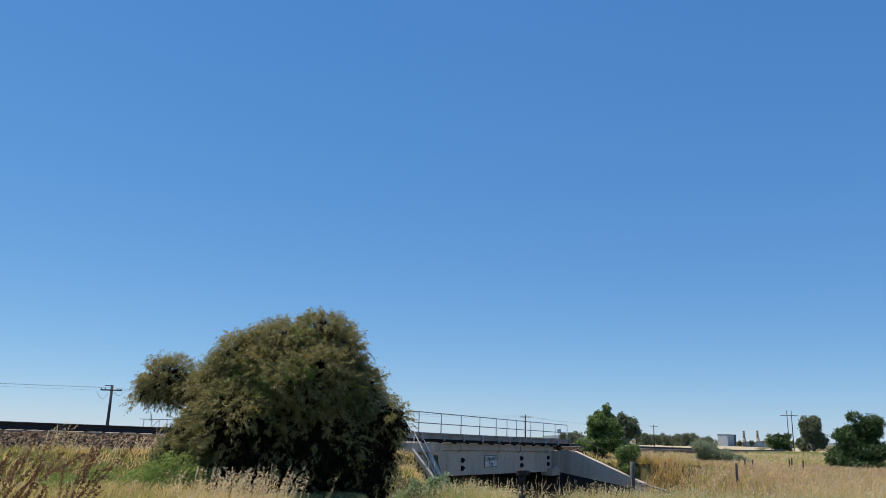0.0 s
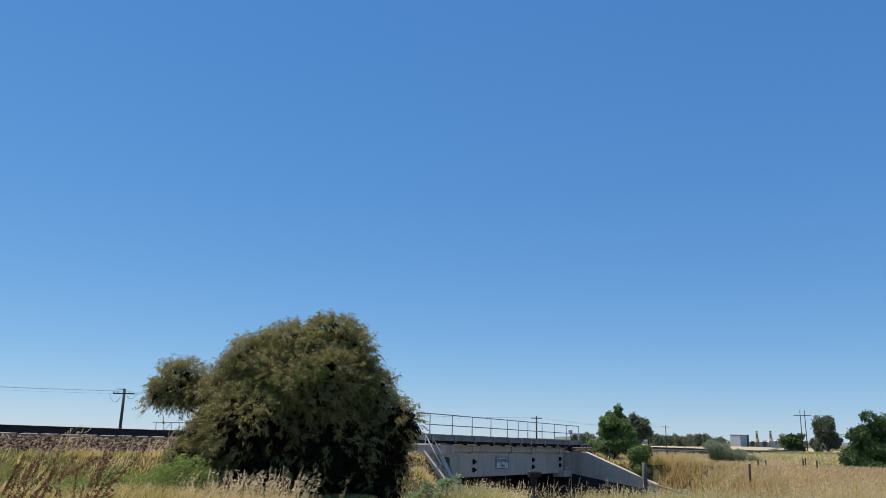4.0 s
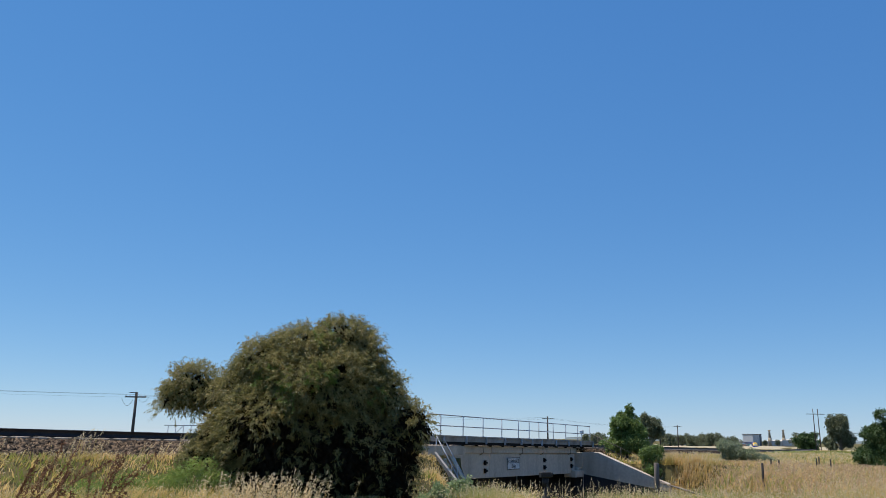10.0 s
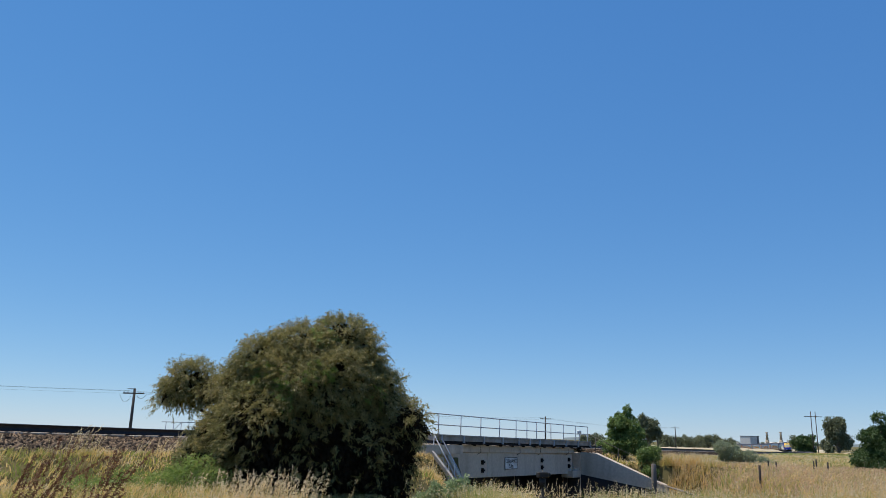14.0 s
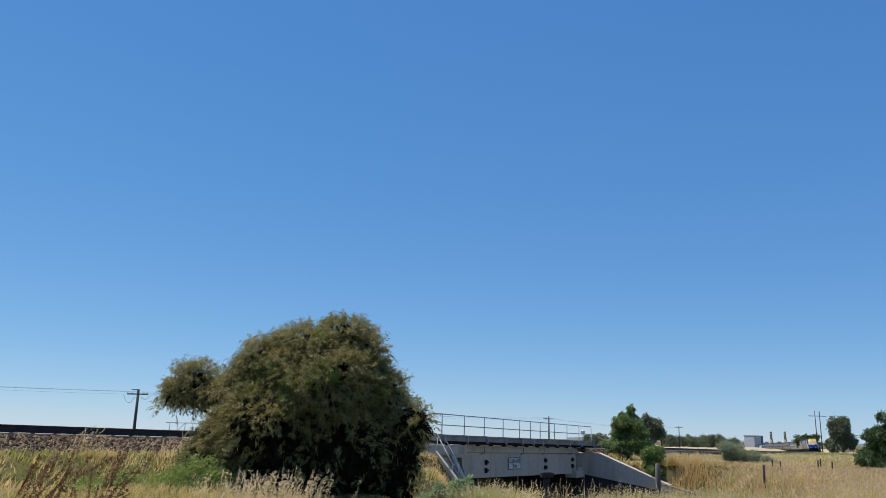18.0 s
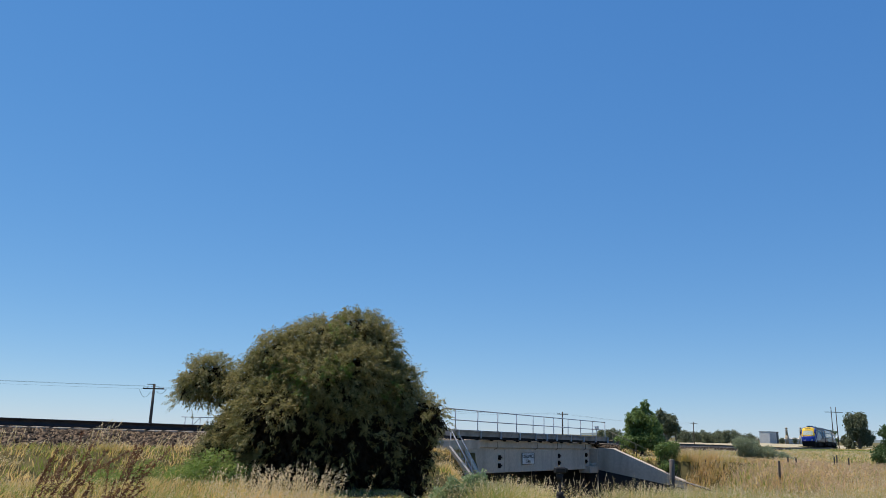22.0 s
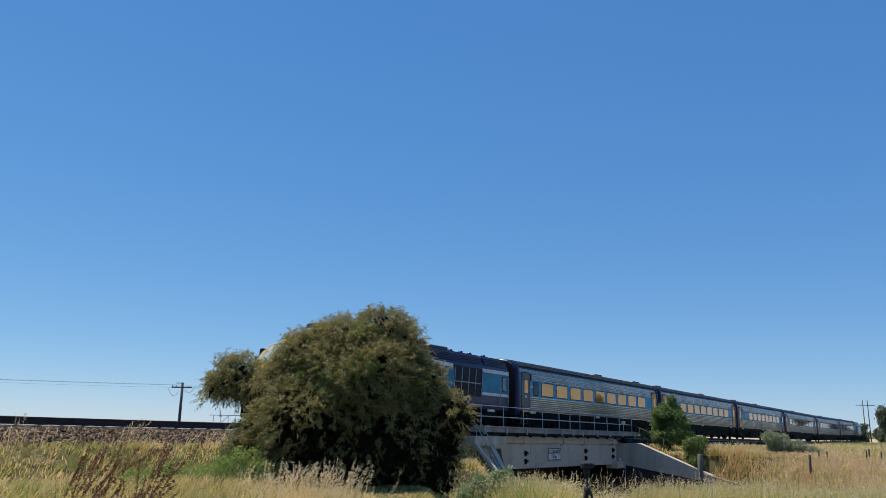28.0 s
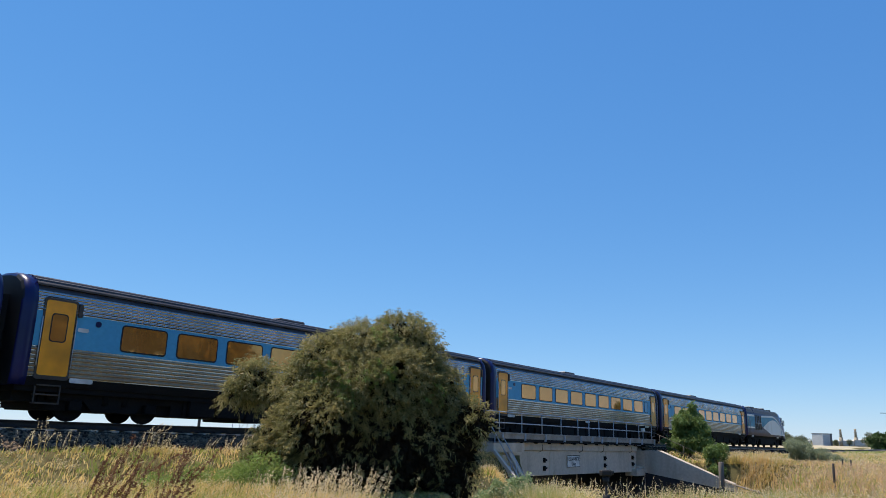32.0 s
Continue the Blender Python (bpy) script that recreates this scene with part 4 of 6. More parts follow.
    for e in (1, -1):
        bm = bmesh.new()
        box(bm, -1.0, 1.0, min(e * (h - 1.05), e * (h - 0.3)), max(e * (h - 1.05), e * (h - 0.3)), 0.52, 0.82)
        part("end_equipment", bm, "dark", car)
        bm = bmesh.new()
        box(bm, -1.15, 1.15, min(e * 6.15, e * 6.05), max(e * 6.15, e * 6.05), 0.3, 0.86)
        box(bm, -1.1, 1.1, min(e * 10.95, e * 10.8), max(e * 10.95, e * 10.8), 0.35, 0.86)
        part("brake_gear", bm, "dark", car)
    rnd = random.Random(5)
    y = -6.4
    bm = bmesh.new()
    box(bm, -1.1, 1.1, -6.6, 6.6, 0.27, 0.88)
    part("equipment_raft", bm, "dark", car)
    while y < 6.0:
        w = rnd.uniform(0.8, 2.2)
        bm = bmesh.new()
        box(bm, -1.25, 1.25, y, y + w, rnd.uniform(0.18, 0.3), 0.9)
        bevel(bm, 0.03)
        part("equipment_box", bm, "dark", car)
        y += w + rnd.uniform(0.04, 0.15)
    for yc in (8.6, -8.6):
        wheelset(car, yc)
    hoses(car, h, 1)
    hoses(car, -h, -1)
    return car


POWER = [(1.30, 0.95), (1.40, 1.15), (1.42, 1.5), (1.43, 2.6), (1.42, 3.2), (1.36, 3.5), (1.18, 3.85), (0.8, 4.05), (0.4, 4.12), (0.0, 4.14)]


def nose_ring(y):
    """The outline of the sloping nose at y metres back from its tip."""
    t = max(0.0, min(1.0, y / 3.3))
    wide = 0.80 + 0.20 * (1 - (1 - min(1, y / 1.9)) ** 2.2)
    top = 2.06 + 2.08 * (1 - (1 - t) ** 1.75) ** 0.86 if t < 1 else 4.14
    bot = 0.62 + 0.33 * min(1, max(0, (y - 1.6) / 1.0))
    out = []
    for x, z in POWER:
        k = (z - 0.95) / (4.14 - 0.95)
        lean = 1 - 0.10 * (1 - t) * max(0, k - 0.4)
        out.append((x * wide * lean, bot + k * (top - bot)))
    return out


def arch(u):
    """Height of the upper edge of the white sweep on the power car's side, u metres from the tip."""
    if u < 6.8:
        t = (6.8 - u) / 5.6
        return 3.44 - 2.1 * max(0, t) ** 1.9
    t = min(1, (u - 6.8) / 7.0)
    return 3.44 - 0.2 * t


def strip(bm, x, us, lo, hi, depth, out, h):
    """A painted field on the side between two curves of u."""
    prev = None
    for u in us:
        a, b = lo(u), max(lo(u) + 0.002, hi(u))
        ring = [bm.verts.new((x + dx * out, h - u, z)) for dx, z in ((0, a), (0, b), (depth, b), (depth, a))]
        if prev:
            for i in range(4):
                bm.faces.new((prev[i], prev[(i + 1) % 4], ring[(i + 1) % 4], ring[i]))
        else:
            bm.faces.new(ring)
        prev = ring
    bm.faces.new(prev[::-1])


def power_car():
    """A diesel power car, 17.2 m along y, nose at +y."""
    h = 8.6
    car = thing("power_car", (0, 0, 0), "blue diesel power car with a yellow sloping nose and white sweep", "locomotive", "train")
    bm = bmesh.new()
    ys = [0.0, 0.08, 0.2, 0.4, 0.65, 0.95, 1.3, 1.7, 2.1, 2.5, 2.9, 3.3]
    st = [(h - y, nose_ring(y)) for y in ys] + [(h - 3.4, POWER), (-h + 0.25, POWER), (-h, [(x * 0.95, z - 0.05 if z > 3 else z) for x, z in POWER])]
    loft(bm, st[::-1], None)
    for fa in bm.faces:
        c = fa.calc_center_median()
        u = h - c.y
        if u < 3.32:
            fa.material_index = 1
            fa.normal_update()
            if (abs(fa.normal.y) > 0.3 and c.z > 2.2 and abs(c.x) < 1.16) or (u < 2.6 and c.z > 3.62 and abs(c.x) < 1.05):
                fa.material_index = 2
        if c.z < 1.3:
            fa.material_index = 3
        fa.smooth = True
    shell = part("body_shell", bm, ["navy", "blue", "yellow", "dark"], car)
    bm = bmesh.new()
    # windscreen on the slope
    def slope(t, x):
        lo, hi = 0.26, 1.2
        y = lo + (hi - lo) * t
        ring = nose_ring(y)
        return Vector((x, h - y, ring[-1][1] - 0.02 - 0.10 * (x / 1.0) ** 2))
    grid = [[bm.verts.new(slope(t, x * (0.98 - 0.10 * t)) + Vector((0, 0.04, 0.045))) for x in (-1, -0.6, -0.2, 0.2, 0.6, 1)] for t in (0, 0.33, 0.66, 1)]
    for r0, r1 in zip(grid, grid[1:]):
        for i in range(5):
            bm.faces.new((r0[i], r0[i + 1], r1[i + 1], r1[i]))
    ws = part("windscreen", bm, "screen", car, "wide dusty windscreen with the sky's reflection in its colour")
    bm = bmesh.new()
    for e in (grid_edge(slope, t0, t1, x0, x1) for t0, t1, x0, x1 in ((0, 0, -1, 1), (1, 1, -1, 1), (0, 1, -1, -1), (0, 1, 1, 1))):
        for a, b in zip(e, e[1:]):
            rod(bm, a, b, 0.035, seg=6)
    part("windscreen_surround", bm, "yellow", car)
    # headlights and skirt
    for sx in (0.55, 0.78, -0.55, -0.78):
        bm = bmesh.new()
        rod(bm, (sx, h - 0.1, 1.42), (sx, h + 0.03, 1.42), 0.1, seg=14)
        part("headlight", bm, "white", car, "round headlight in the nose")
    bm = bmesh.new()
    box(bm, -1.17, 1.17, h - 1.7, h + 0.025, 0.24, 1.26)
    bevel(bm, 0.06)
    part("pilot", bm, "dark", car, "black lower nose and plough")
    for k in range(3):
        bm = bmesh.new()
        x = -0.36 + 0.36 * k
        prism(bm, [(h - 1.62, 3.53), (h - 1.62, 3.615), (h - 2.0, 3.82), (h - 2.0, 3.74)], x - 0.09, x + 0.09)
        part("marker_slot", bm, "surround", car)
    bm = bmesh.new()
    for x in (-0.22, 0.0, 0.22):
        rod(bm, (x, h - 3.1, 4.22), (x, h - 2.55, 4.22), 0.05, 0.1, seg=10)
        rod(bm, (x, h - 2.85, 4.05), (x, h - 2.85, 4.22), 0.03, seg=6)
    part("horns", bm, "dark", car, "cluster of black air horns")
    for sx in (1, -1):
        x = sx * 1.412
        bm = bmesh.new()
        us = [1.55 + k * 0.16 for k in range(62)]
        strip(bm, x, us, lambda u: 1.36 if u < 7.6 else 1.36 + 0.74 * min(1, (u - 7.6) / 3.6) ** 0.9, lambda u: arch(u) - 0.13 - 0.36 * min(1, max(0, u - 2) / 5) - 1.0 * max(0, (u - 7.0) / 4.4) ** 1.6, 0.024, sx, h)
        part("white_sweep", bm, "cream", car, "off-white sweeping side panel with rust streaks")
        bm = bmesh.new()
        us = [1.9 + k * 0.155 for k in range(63)]
        strip(bm, x, us, lambda u: max(2.16, arch(u) - 0.13 - 0.36 * min(1, max(0, u - 2) / 5) - 1.0 * max(0, (u - 7.0) / 4.4) ** 1.6) if u > 7 else arch(u) - 0.13 - 0.36 * min(1, max(0, u - 2) / 5), lambda u: arch(u) - 0.12 - 0.06 * min(1, max(0, u - 2) / 5), 0.022, sx, h)
        part("teal_sweep", bm, "teal", car, "teal blue curved stripe")
        bm = bmesh.new()
        us = [1.2 + k * 0.17 for k in range(61)]
        strip(bm, x, us, lambda u: arch(u) - 0.125 - 0.06 * min(1, max(0, u - 2) / 5), arch, 0.024, sx, h)
        part("white_stripe", bm, "cream", car)
        bm = bmesh.new()
        strip(bm, x, [14.25, 17.05], lambda u: 1.88, lambda u: 2.03, 0.024, sx, h)
        part("white_stripe", bm, "cream", car)
        bm = bmesh.new()
        strip(bm, x, [14.25, 17.05], lambda u: 3.1, lambda u: 3.29, 0.024, sx, h)
        part("white_stripe", bm, "cream", car)
        bm = bmesh.new()
        strip(bm, x, [14.25, 17.05], lambda u: 2.034, lambda u: 3.096, 0.022, sx, h)
        part("teal_panel", bm, "teal", car)
        # louvred intake
        bm = bmesh.new()
        rounded(bm, sx * 1.40, h - 14.15, h - 11.45, 1.75, 3.25, 0.03, 0.03, sx)
        gr = part("intake_grille", bm, "black", car, "black louvred radiator intake")
        for k in range(5):
            bm = bmesh.new()
            y = h - 11.5 - k * 0.66
            rod(bm, (sx * 1.44, y, 1.8), (sx * 1.44, y - 0.12, 3.2), 0.02, seg=5)
            part("grille_bar", bm, "galv", gr)
        bm = bmesh.new()
        rod(bm, (sx * 1.44, h - 11.48, 2.45), (sx * 1.44, h - 14.1, 2.45), 0.03, seg=5)
        part("grille_bar", bm, "galv", gr)
        # roof louvres
        bm = bmesh.new()
        for k in range(6):
            z = 3.5 + k * 0.085
            xo = 1.365 - k * 0.038
            prism(bm, [(h - 3.5, z), (h - 14.2, z), (h - 14.2, z + 0.05), (h - 3.5, z + 0.05)], sx * (xo - 0.06), sx * (xo + 0.02))
            prism(bm, [(h - 14.5, z), (h - 16.9, z), (h - 16.9, z + 0.05), (h - 14.5, z + 0.05)], sx * (xo - 0.06), sx * (xo + 0.02))
        part("roof_louvres", bm, "navy", car, "dark blue ribbed louvres along the roof edge")
        # cab side window, door and handrails
        bm = bmesh.new()
        rounded(bm, sx * 1.385, h - 1.85, h - 1.0, 2.52, 3.14, 0.1, 0.05, sx)
        part("cab_window", bm, "glass", car)
        for u0, u1 in ((2.08, 2.76), (16.2, 16.9)):
            bm = bmesh.new()
            rounded(bm, sx * 1.405, h - u1, h - u0, 1.5, 3.45 if u0 < 5 else 3.2, 0.06, 0.02, sx)
            dr = part("door", bm, "navy", car) if u0 < 5 else None
            if dr is None:
                bm.free() if bm.is_valid else None
                dr = car
            bm = bmesh.new()
            rounded(bm, sx * 1.40, h - u1 + 0.13, h - u0 - 0.13, 2.16 if u0 > 5 else 2.5, 2.98 if u0 > 5 else 3.12, 0.08, 0.046, sx)
            sl = part("pane_seal", bm, "galv" if u0 < 5 else "black", dr)
            bm = bmesh.new()
            rounded(bm, sx * 1.41, h - u1 + 0.17, h - u0 - 0.17, 2.2 if u0 > 5 else 2.54, 2.94 if u0 > 5 else 3.08, 0.06, 0.04, sx)
            # the rear pane too has its pale reflection in the colour
            part("door_pane", bm, "glass" if u0 < 5 else "screen", dr)
            for u in (u0 - 0.1, u1 + 0.1):
                bm = bmesh.new()
                rod(bm, (sx * 1.48, h - u, 1.45), (sx * 1.48, h - u, 3.0), 0.018, seg=6)
                part("grab_rail", bm, "galv", car)
            bm = bmesh.new()
            for z in (1.05, 0.8, 0.55, 0.35):
                box(bm, min(sx * 1.1, sx * 1.42), max(sx * 1.1, sx * 1.42), h - u1, h - u0, z - 0.015, z + 0.015)
            box(bm, min(sx * 1.1, sx * 1.3), max(sx * 1.1, sx * 1.3), h - u1, h - u0, 0.32, 1.1)
            part("foot_steps", bm, "dark", car)
        for u in (4.6, 15.2):
            bm = bmesh.new()
            rounded(bm, sx * 1.36, h - u - 0.36, h - u + 0.36, 1.02, 1.15, 0.03, 0.07, sx)
            part("marking_plate", bm, "white", car)
    # roof gear
    for u0, u1, w, z in ((6.0, 6.7, 0.5, 4.32), (6.75, 9.3, 0.45, 4.24), (10.6, 12.2, 0.55, 4.26)):
        bm = bmesh.new()
        box(bm, -w, w, h - u1, h - u0, 4.0, z)
        bevel(bm, 0.05)
        part("roof_exhaust", bm, "roof", car)
    for u in (13.2, 14.2, 15.1, 16.6):
        bm = bmesh.new()
        rod(bm, (0.0, h - u, 3.95), (0.0, h - u, 4.27), 0.16, 0.12, seg=10)
        part("roof_fan", bm, "navy", car)
    bm = bmesh.new()
    box(bm, -1.3, 1.3, -h + 0.2, h - 1.2, 0.84, 1.16)
    part("underframe", bm, "dark", car)
    bm = bmesh.new()
    box(bm, -1.25, 1.25, -3.1, 2.7, 0.24, 0.9)
    bevel(bm, 0.08)
    part("fuel_tank", bm, "dark", car)
    for yc in (4.9, -5.3):
        wheelset(car, yc)
    hoses(car, -h, -1)
    return car


def grid_edge(fn, t0, t1, x0, x1):
    out = []
    for k in range(7):
        a = k / 6
        t, x = t0 + (t1 - t0) * a, x0 + (x1 - x0) * a
        out.append(fn(t, x * (0.98 - 0.10 * t)) + Vector((0, 0.04, 0.04)))
    return out


def front_s(t):
    """Where the train's nose is along the line, in metres from the point nearest to the camera."""
    return -29.84 - 25.551 * (t - 30) - 0.057 * (t - 30) ** 2


def cant(s):
    return 5.0 * float(smooth(S1 - 20, S1 + 70, np.float64(s)))


def stand(s, half, turned=False):
    """The pose of a vehicle whose middle is at s, its bogies half metres away; it faces the camera's end of the line."""
    a, b = Vector(line(s - half)), Vector(line(s + half))
    mid, way = (a + b) / 2, (a - b).normalized()
    right = way.cross(Vector((0, 0, 1))).normalized()
    up = right.cross(way)
    m = Matrix((right, way, up)).transposed().to_4x4()
    m = Matrix.Translation(mid) @ m @ Matrix.Rotation(radians(cant(s)), 4, "Y")
    return m @ Matrix.Rotation(math.pi, 4, "Z") if turned else m


TRAIN = []
first = power_car()
TRAIN.append((first, 8.6, 5.1, False))
tr_a = trailer(("grey", "yellow"), windows("g", [(2.02, 2.72, "d")]), vents=(-2.0, -9.6))
tr_b = trailer(("yellow", "yellow"), windows("", [(2.2, 3.42, "b"), (4.02, 4.74, "b")], [(21.1, 21.75, "b")]), vents=(9.6, -3.0))
tr_c = trailer(("yellow", "grey"), windows("b"), vents=(9.0, -1.0))
tr_d = trailer(("yellow", "yellow"), windows("g", [], [(21.1, 21.75, "b")]), vents=(1.0,))
TRAIN.append((tr_a, 17.7 + 12.2, 8.6, False))
for k, src in ((1, tr_b), (2, tr_c), (3, tr_d), (4, tr_d), (5, tr_d)):
    car = src if src not in [c[0] for c in TRAIN] else copy_thing(src, Matrix.Identity(4))
    TRAIN.append((car, 17.7 + 24.4 * k + 12.2, 8.6, False))
TRAIN.append((copy_thing(first, Matrix.Identity(4)), 17.7 * 2 + 24.4 * 6 - 8.6 - 0.25, 5.1, True))


def motions():
    for car, back, half, turned in TRAIN:
        walk(car, [(k * 0.5, stand(front_s(k * 0.5) + back, half, turned)) for k in range(65)])
    flight = [(0, (9, -4, 2.5)), (15, (7, -1, 2.4)), (20.4, (3.6, 1.2, 2.2)), (20.8, (0.065, 2.25, 2.433)), (20.9, (-0.387, 1.86, 2.494)), (21.0, (-0.38, 1.725, 2.5375)), (21.2, (-0.5, 1.2, 3.1)), (21.8, (-2.2, -1.0, 3.6)), (32, (-12, -9, 4.5))]
    walk(dragonfly, [(t, pose(*p, -20, 35, 50)) for t, p in flight])


# ---------- plants ----------
rng = np.random.default_rng(7)


def unit(a):
    return a / np.maximum(np.linalg.norm(a, axis=-1, keepdims=True), 1e-9)


def leaves(base, way, length, width, droop=0.25, level=0.0):
    """Narrow folded leaves: two triangles each, from base along way."""
    n = len(base)
    side = unit(np.cross(way, rng.normal(size=(n, 3)) * (1 - level) + np.array([0, 0, 1.6 * level])))
    tip = base + way * length[:, None] - np.array([0, 0, 1.0]) * (droop * length)[:, None]
    mid = base + way * (length * 0.5)[:, None] - np.array([0, 0, 1.0]) * (droop * length * 0.2)[:, None]
    v = np.stack([base, mid + side * width[:, None], tip, mid - side * width[:, None]], 1).reshape(-1, 3)
    i = np.arange(n)[:, None] * 4
    return v, np.concatenate([i, i + 1, i + 2, i + 3], 1)


def merge(chunks):
    vs, fs, k = [], [], 0
    for v, f in chunks:
        vs.append(v)
        fs.append(f + k)
        k += len(v)
    return np.concatenate(vs), fs


def crown(lobes, sprays, per, length, width, droop=0.4, shell=0.55, hang=0.3, spread=0.5):
    """Sprays of leaves through rounded lobes (x, y, z, rx, ry, rz), densest towards the outside."""
    lobes = np.array(lobes, dtype=float)
    area = (lobes[:, 3] * lobes[:, 5]) ** 1.0
    pick = rng.choice(len(lobes), sprays, p=area / area.sum())
    d = unit(rng.normal(size=(sprays, 3)))
    r = shell + (1 - shell) * rng.random(sprays) ** 0.6
    lump = 1 + 0.12 * np.sin(d[:, 0] * 5 + pick) * np.sin(d[:, 2] * 6 + pick * 2) + 0.05 * np.clip(rng.normal(size=sprays), -1.6, 1.6)
    c = lobes[pick, :3] + d * lobes[pick, 3:] * (r * lump)[:, None]
    c[:, 2] = np.maximum(c[:, 2], 0.12 * rng.random(sprays) - 0.02)
    out = unit(d + rng.normal(size=(sprays, 3)) * 0.5 + np.array([0, 0, -hang]))
    base = np.repeat(c, per, 0) + np.clip(rng.normal(size=(sprays * per, 3)), -2, 2) * length * 0.5
    way = unit(np.repeat(out, per, 0) + rng.normal(size=(sprays * per, 3)) * spread)
    ln = length * (0.6 + 0.8 * rng.random(sprays * per))
    return leaves(base, way, ln, width * (0.7 + 0.6 * rng.random(sprays * per)), droop)


def limbs(bm, root, targets, r0, seg=7, fork=0.0):
    """A trunk that divides towards the given places."""
    root = Vector(root)
    if fork > 0:
        top = root + Vector((0, 0, fork))
        rod(bm, root, top, r0, r0 * 0.8, seg)
        root, r0 = top - Vector((0, 0, 0.05)), r0 * 0.6
    for t in targets:
        t = Vector(t)
        m1 = root.lerp(t, 0.35) + Vector((0, 0, (t.z - root.z) * 0.12))
        m2 = root.lerp(t, 0.7) + Vector((0, 0, (t.z - root.z) * 0.08))
        rod(bm, root, m1, r0, r0 * 0.7, seg)
        rod(bm, m1, m2, r0 * 0.7, r0 * 0.42, seg)
        rod(bm, m2, t, r0 * 0.42, r0 * 0.12, seg)


def plant(name, root, lobes, label, category, leafmat, sprays, per, length, width, bark="bark", r0=0.12, extra=None, fork=0.0, **kw):
    p = thing(name, root, label, category)
    loc = [(a[0] - root[0], a[1] - root[1], a[2] - root[2], *a[3:]) for a in lobes]
    bm = bmesh.new()
    limbs(bm, (0, 0, -0.15), [(a[0], a[1], a[2] + 0.2 * a[5]) for a in loc], r0, fork=fork)
    part("trunk", bm, bark, p)
    v, f = crown(loc, sprays, per, length, width, **kw)
    ob = new("crown", arrays("crown", v, [f], leafmat))
    ob.parent = p
    for m_, n_, k_ in extra or ():
        v, f = crown(loc, n_, k_, length, width, **kw)
        ob = new("fresh_growth", arrays("fresh_growth", v, [f], m_))
        ob.parent = p
    return p


BUSH = [(-2.83, 21.3, 4.15, 0.78, 0.78, 0.54), (-3.82, 21.2, 3.75, 1.09, 1.09, 0.69), (-4.8, 21.1, 3.46, 0.83, 0.83, 0.64),
        (-5.39, 20.9, 2.74, 0.61, 0.61, 0.61), (-2.16, 21.2, 3.56, 0.49, 0.6, 0.73), (-3.37, 21.2, 2.64, 1.88, 1.88, 1.44),
        (-1.59, 21.1, 2.64, 0.49, 0.6, 0.61), (-0.85, 20.8, 1.82, 0.51, 0.6, 0.51), (-1.28, 20.9, 1.11, 0.73, 0.73, 0.76),
        (-1.44, 20.9, 0.39, 0.73, 0.73, 0.76), (-2.64, 20.9, 1.16, 1.57, 1.57, 1.26), (-4.41, 20.6, 1.64, 1.52, 1.52, 1.24),
        (-4.05, 20.7, 0.43, 1.71, 1.71, 0.79), (-5.72, 20.7, 1.41, 0.75, 0.75, 0.45), (-5.96, 20.5, 0.72, 0.81, 0.81, 0.59),
        (-6.93, 21.4, 2.84, 0.65, 0.65, 0.53), (-7.36, 21.3, 2.46, 0.33, 0.6, 0.21), (-6.3, 21.2, 2.56, 0.36, 0.6, 0.33),
        (-5.33, 20.3, 0.3, 1.07, 1.07, 0.5)]


def sprays(lobes, n, per, length, leaf, width, low=0.0, spots=None):
    """Arching twigs set with narrow leaves, over the outside of rounded lobes; spots: only near these places."""
    lobes = np.array(lobes, dtype=float)
    area = lobes[:, 3] * lobes[:, 5]
    pick = rng.choice(len(lobes), n, p=area / area.sum())
    d = unit(rng.normal(size=(n, 3)) + np.array([0, -0.3, 0.1]))
    lump = 0.84 + 0.1 * np.sin(d[:, 0] * 6 + pick) * np.sin(d[:, 2] * 7 + 2 * pick) + 0.17 * rng.random(n) ** 1.6
    c = lobes[pick, :3] + d * lobes[pick, 3:] * lump[:, None]
    deep = c[:, 2] < low
    for q in lobes:
        deep |= (((c - q[:3]) / q[3:]) ** 2).sum(1) < 0.58
    # low sprays are thinned so the near-black inner mass shows there as shade
    deep |= rng.random(n) < 0.9 * (1 - smooth(1.2, 2.9, c[:, 2])) * smooth(-2.8, -1.2, c[:, 0])
    if spots is not None:
        deep |= np.min(np.linalg.norm(c[:, None] - np.array(spots)[None], axis=-1), 1) > 0.42
    c, d = c[~deep], d[~deep]
    m = len(c)
    rise = np.clip(d[:, 2], -0.2, 1)[:, None]
    way = unit(d * np.where(d[:, 2:] < 0, np.array([1, 1, 0.3]), 1.0) + rng.normal(size=(m, 3)) * np.array([0.55, 0.55, 0.45]) + np.array([0.1, 0, 0.35]) * rise)
    ln = length * (0.55 + 0.9 * rng.random(m))
    t = (np.arange(per)[None] + rng.random((m, per))) / per
    sag = (0.38 - 0.25 * rise) * ln[:, None]
    p = c[:, None] + way[:, None] * (t * ln[:, None])[..., None] + rng.normal(size=(m, per, 3)) * 0.022
    p[..., 2] -= sag * t ** 2
    lw = unit(way[:, None] * 0.9 + rng.normal(size=(m, per, 3)) * 0.62 - np.array([0, 0, 0.5]) * (t * (1.15 - 0.75 * rise))[..., None])
    p, lw = p.reshape(-1, 3), lw.reshape(-1, 3)
    keep = p[:, 2] > low
    p, lw = p[keep], lw[keep]
    k = len(p)
    return leaves(p, lw, leaf * (0.6 + 0.8 * rng.random(k)), width * (0.7 + 0.6 * rng.random(k)), 0.25)


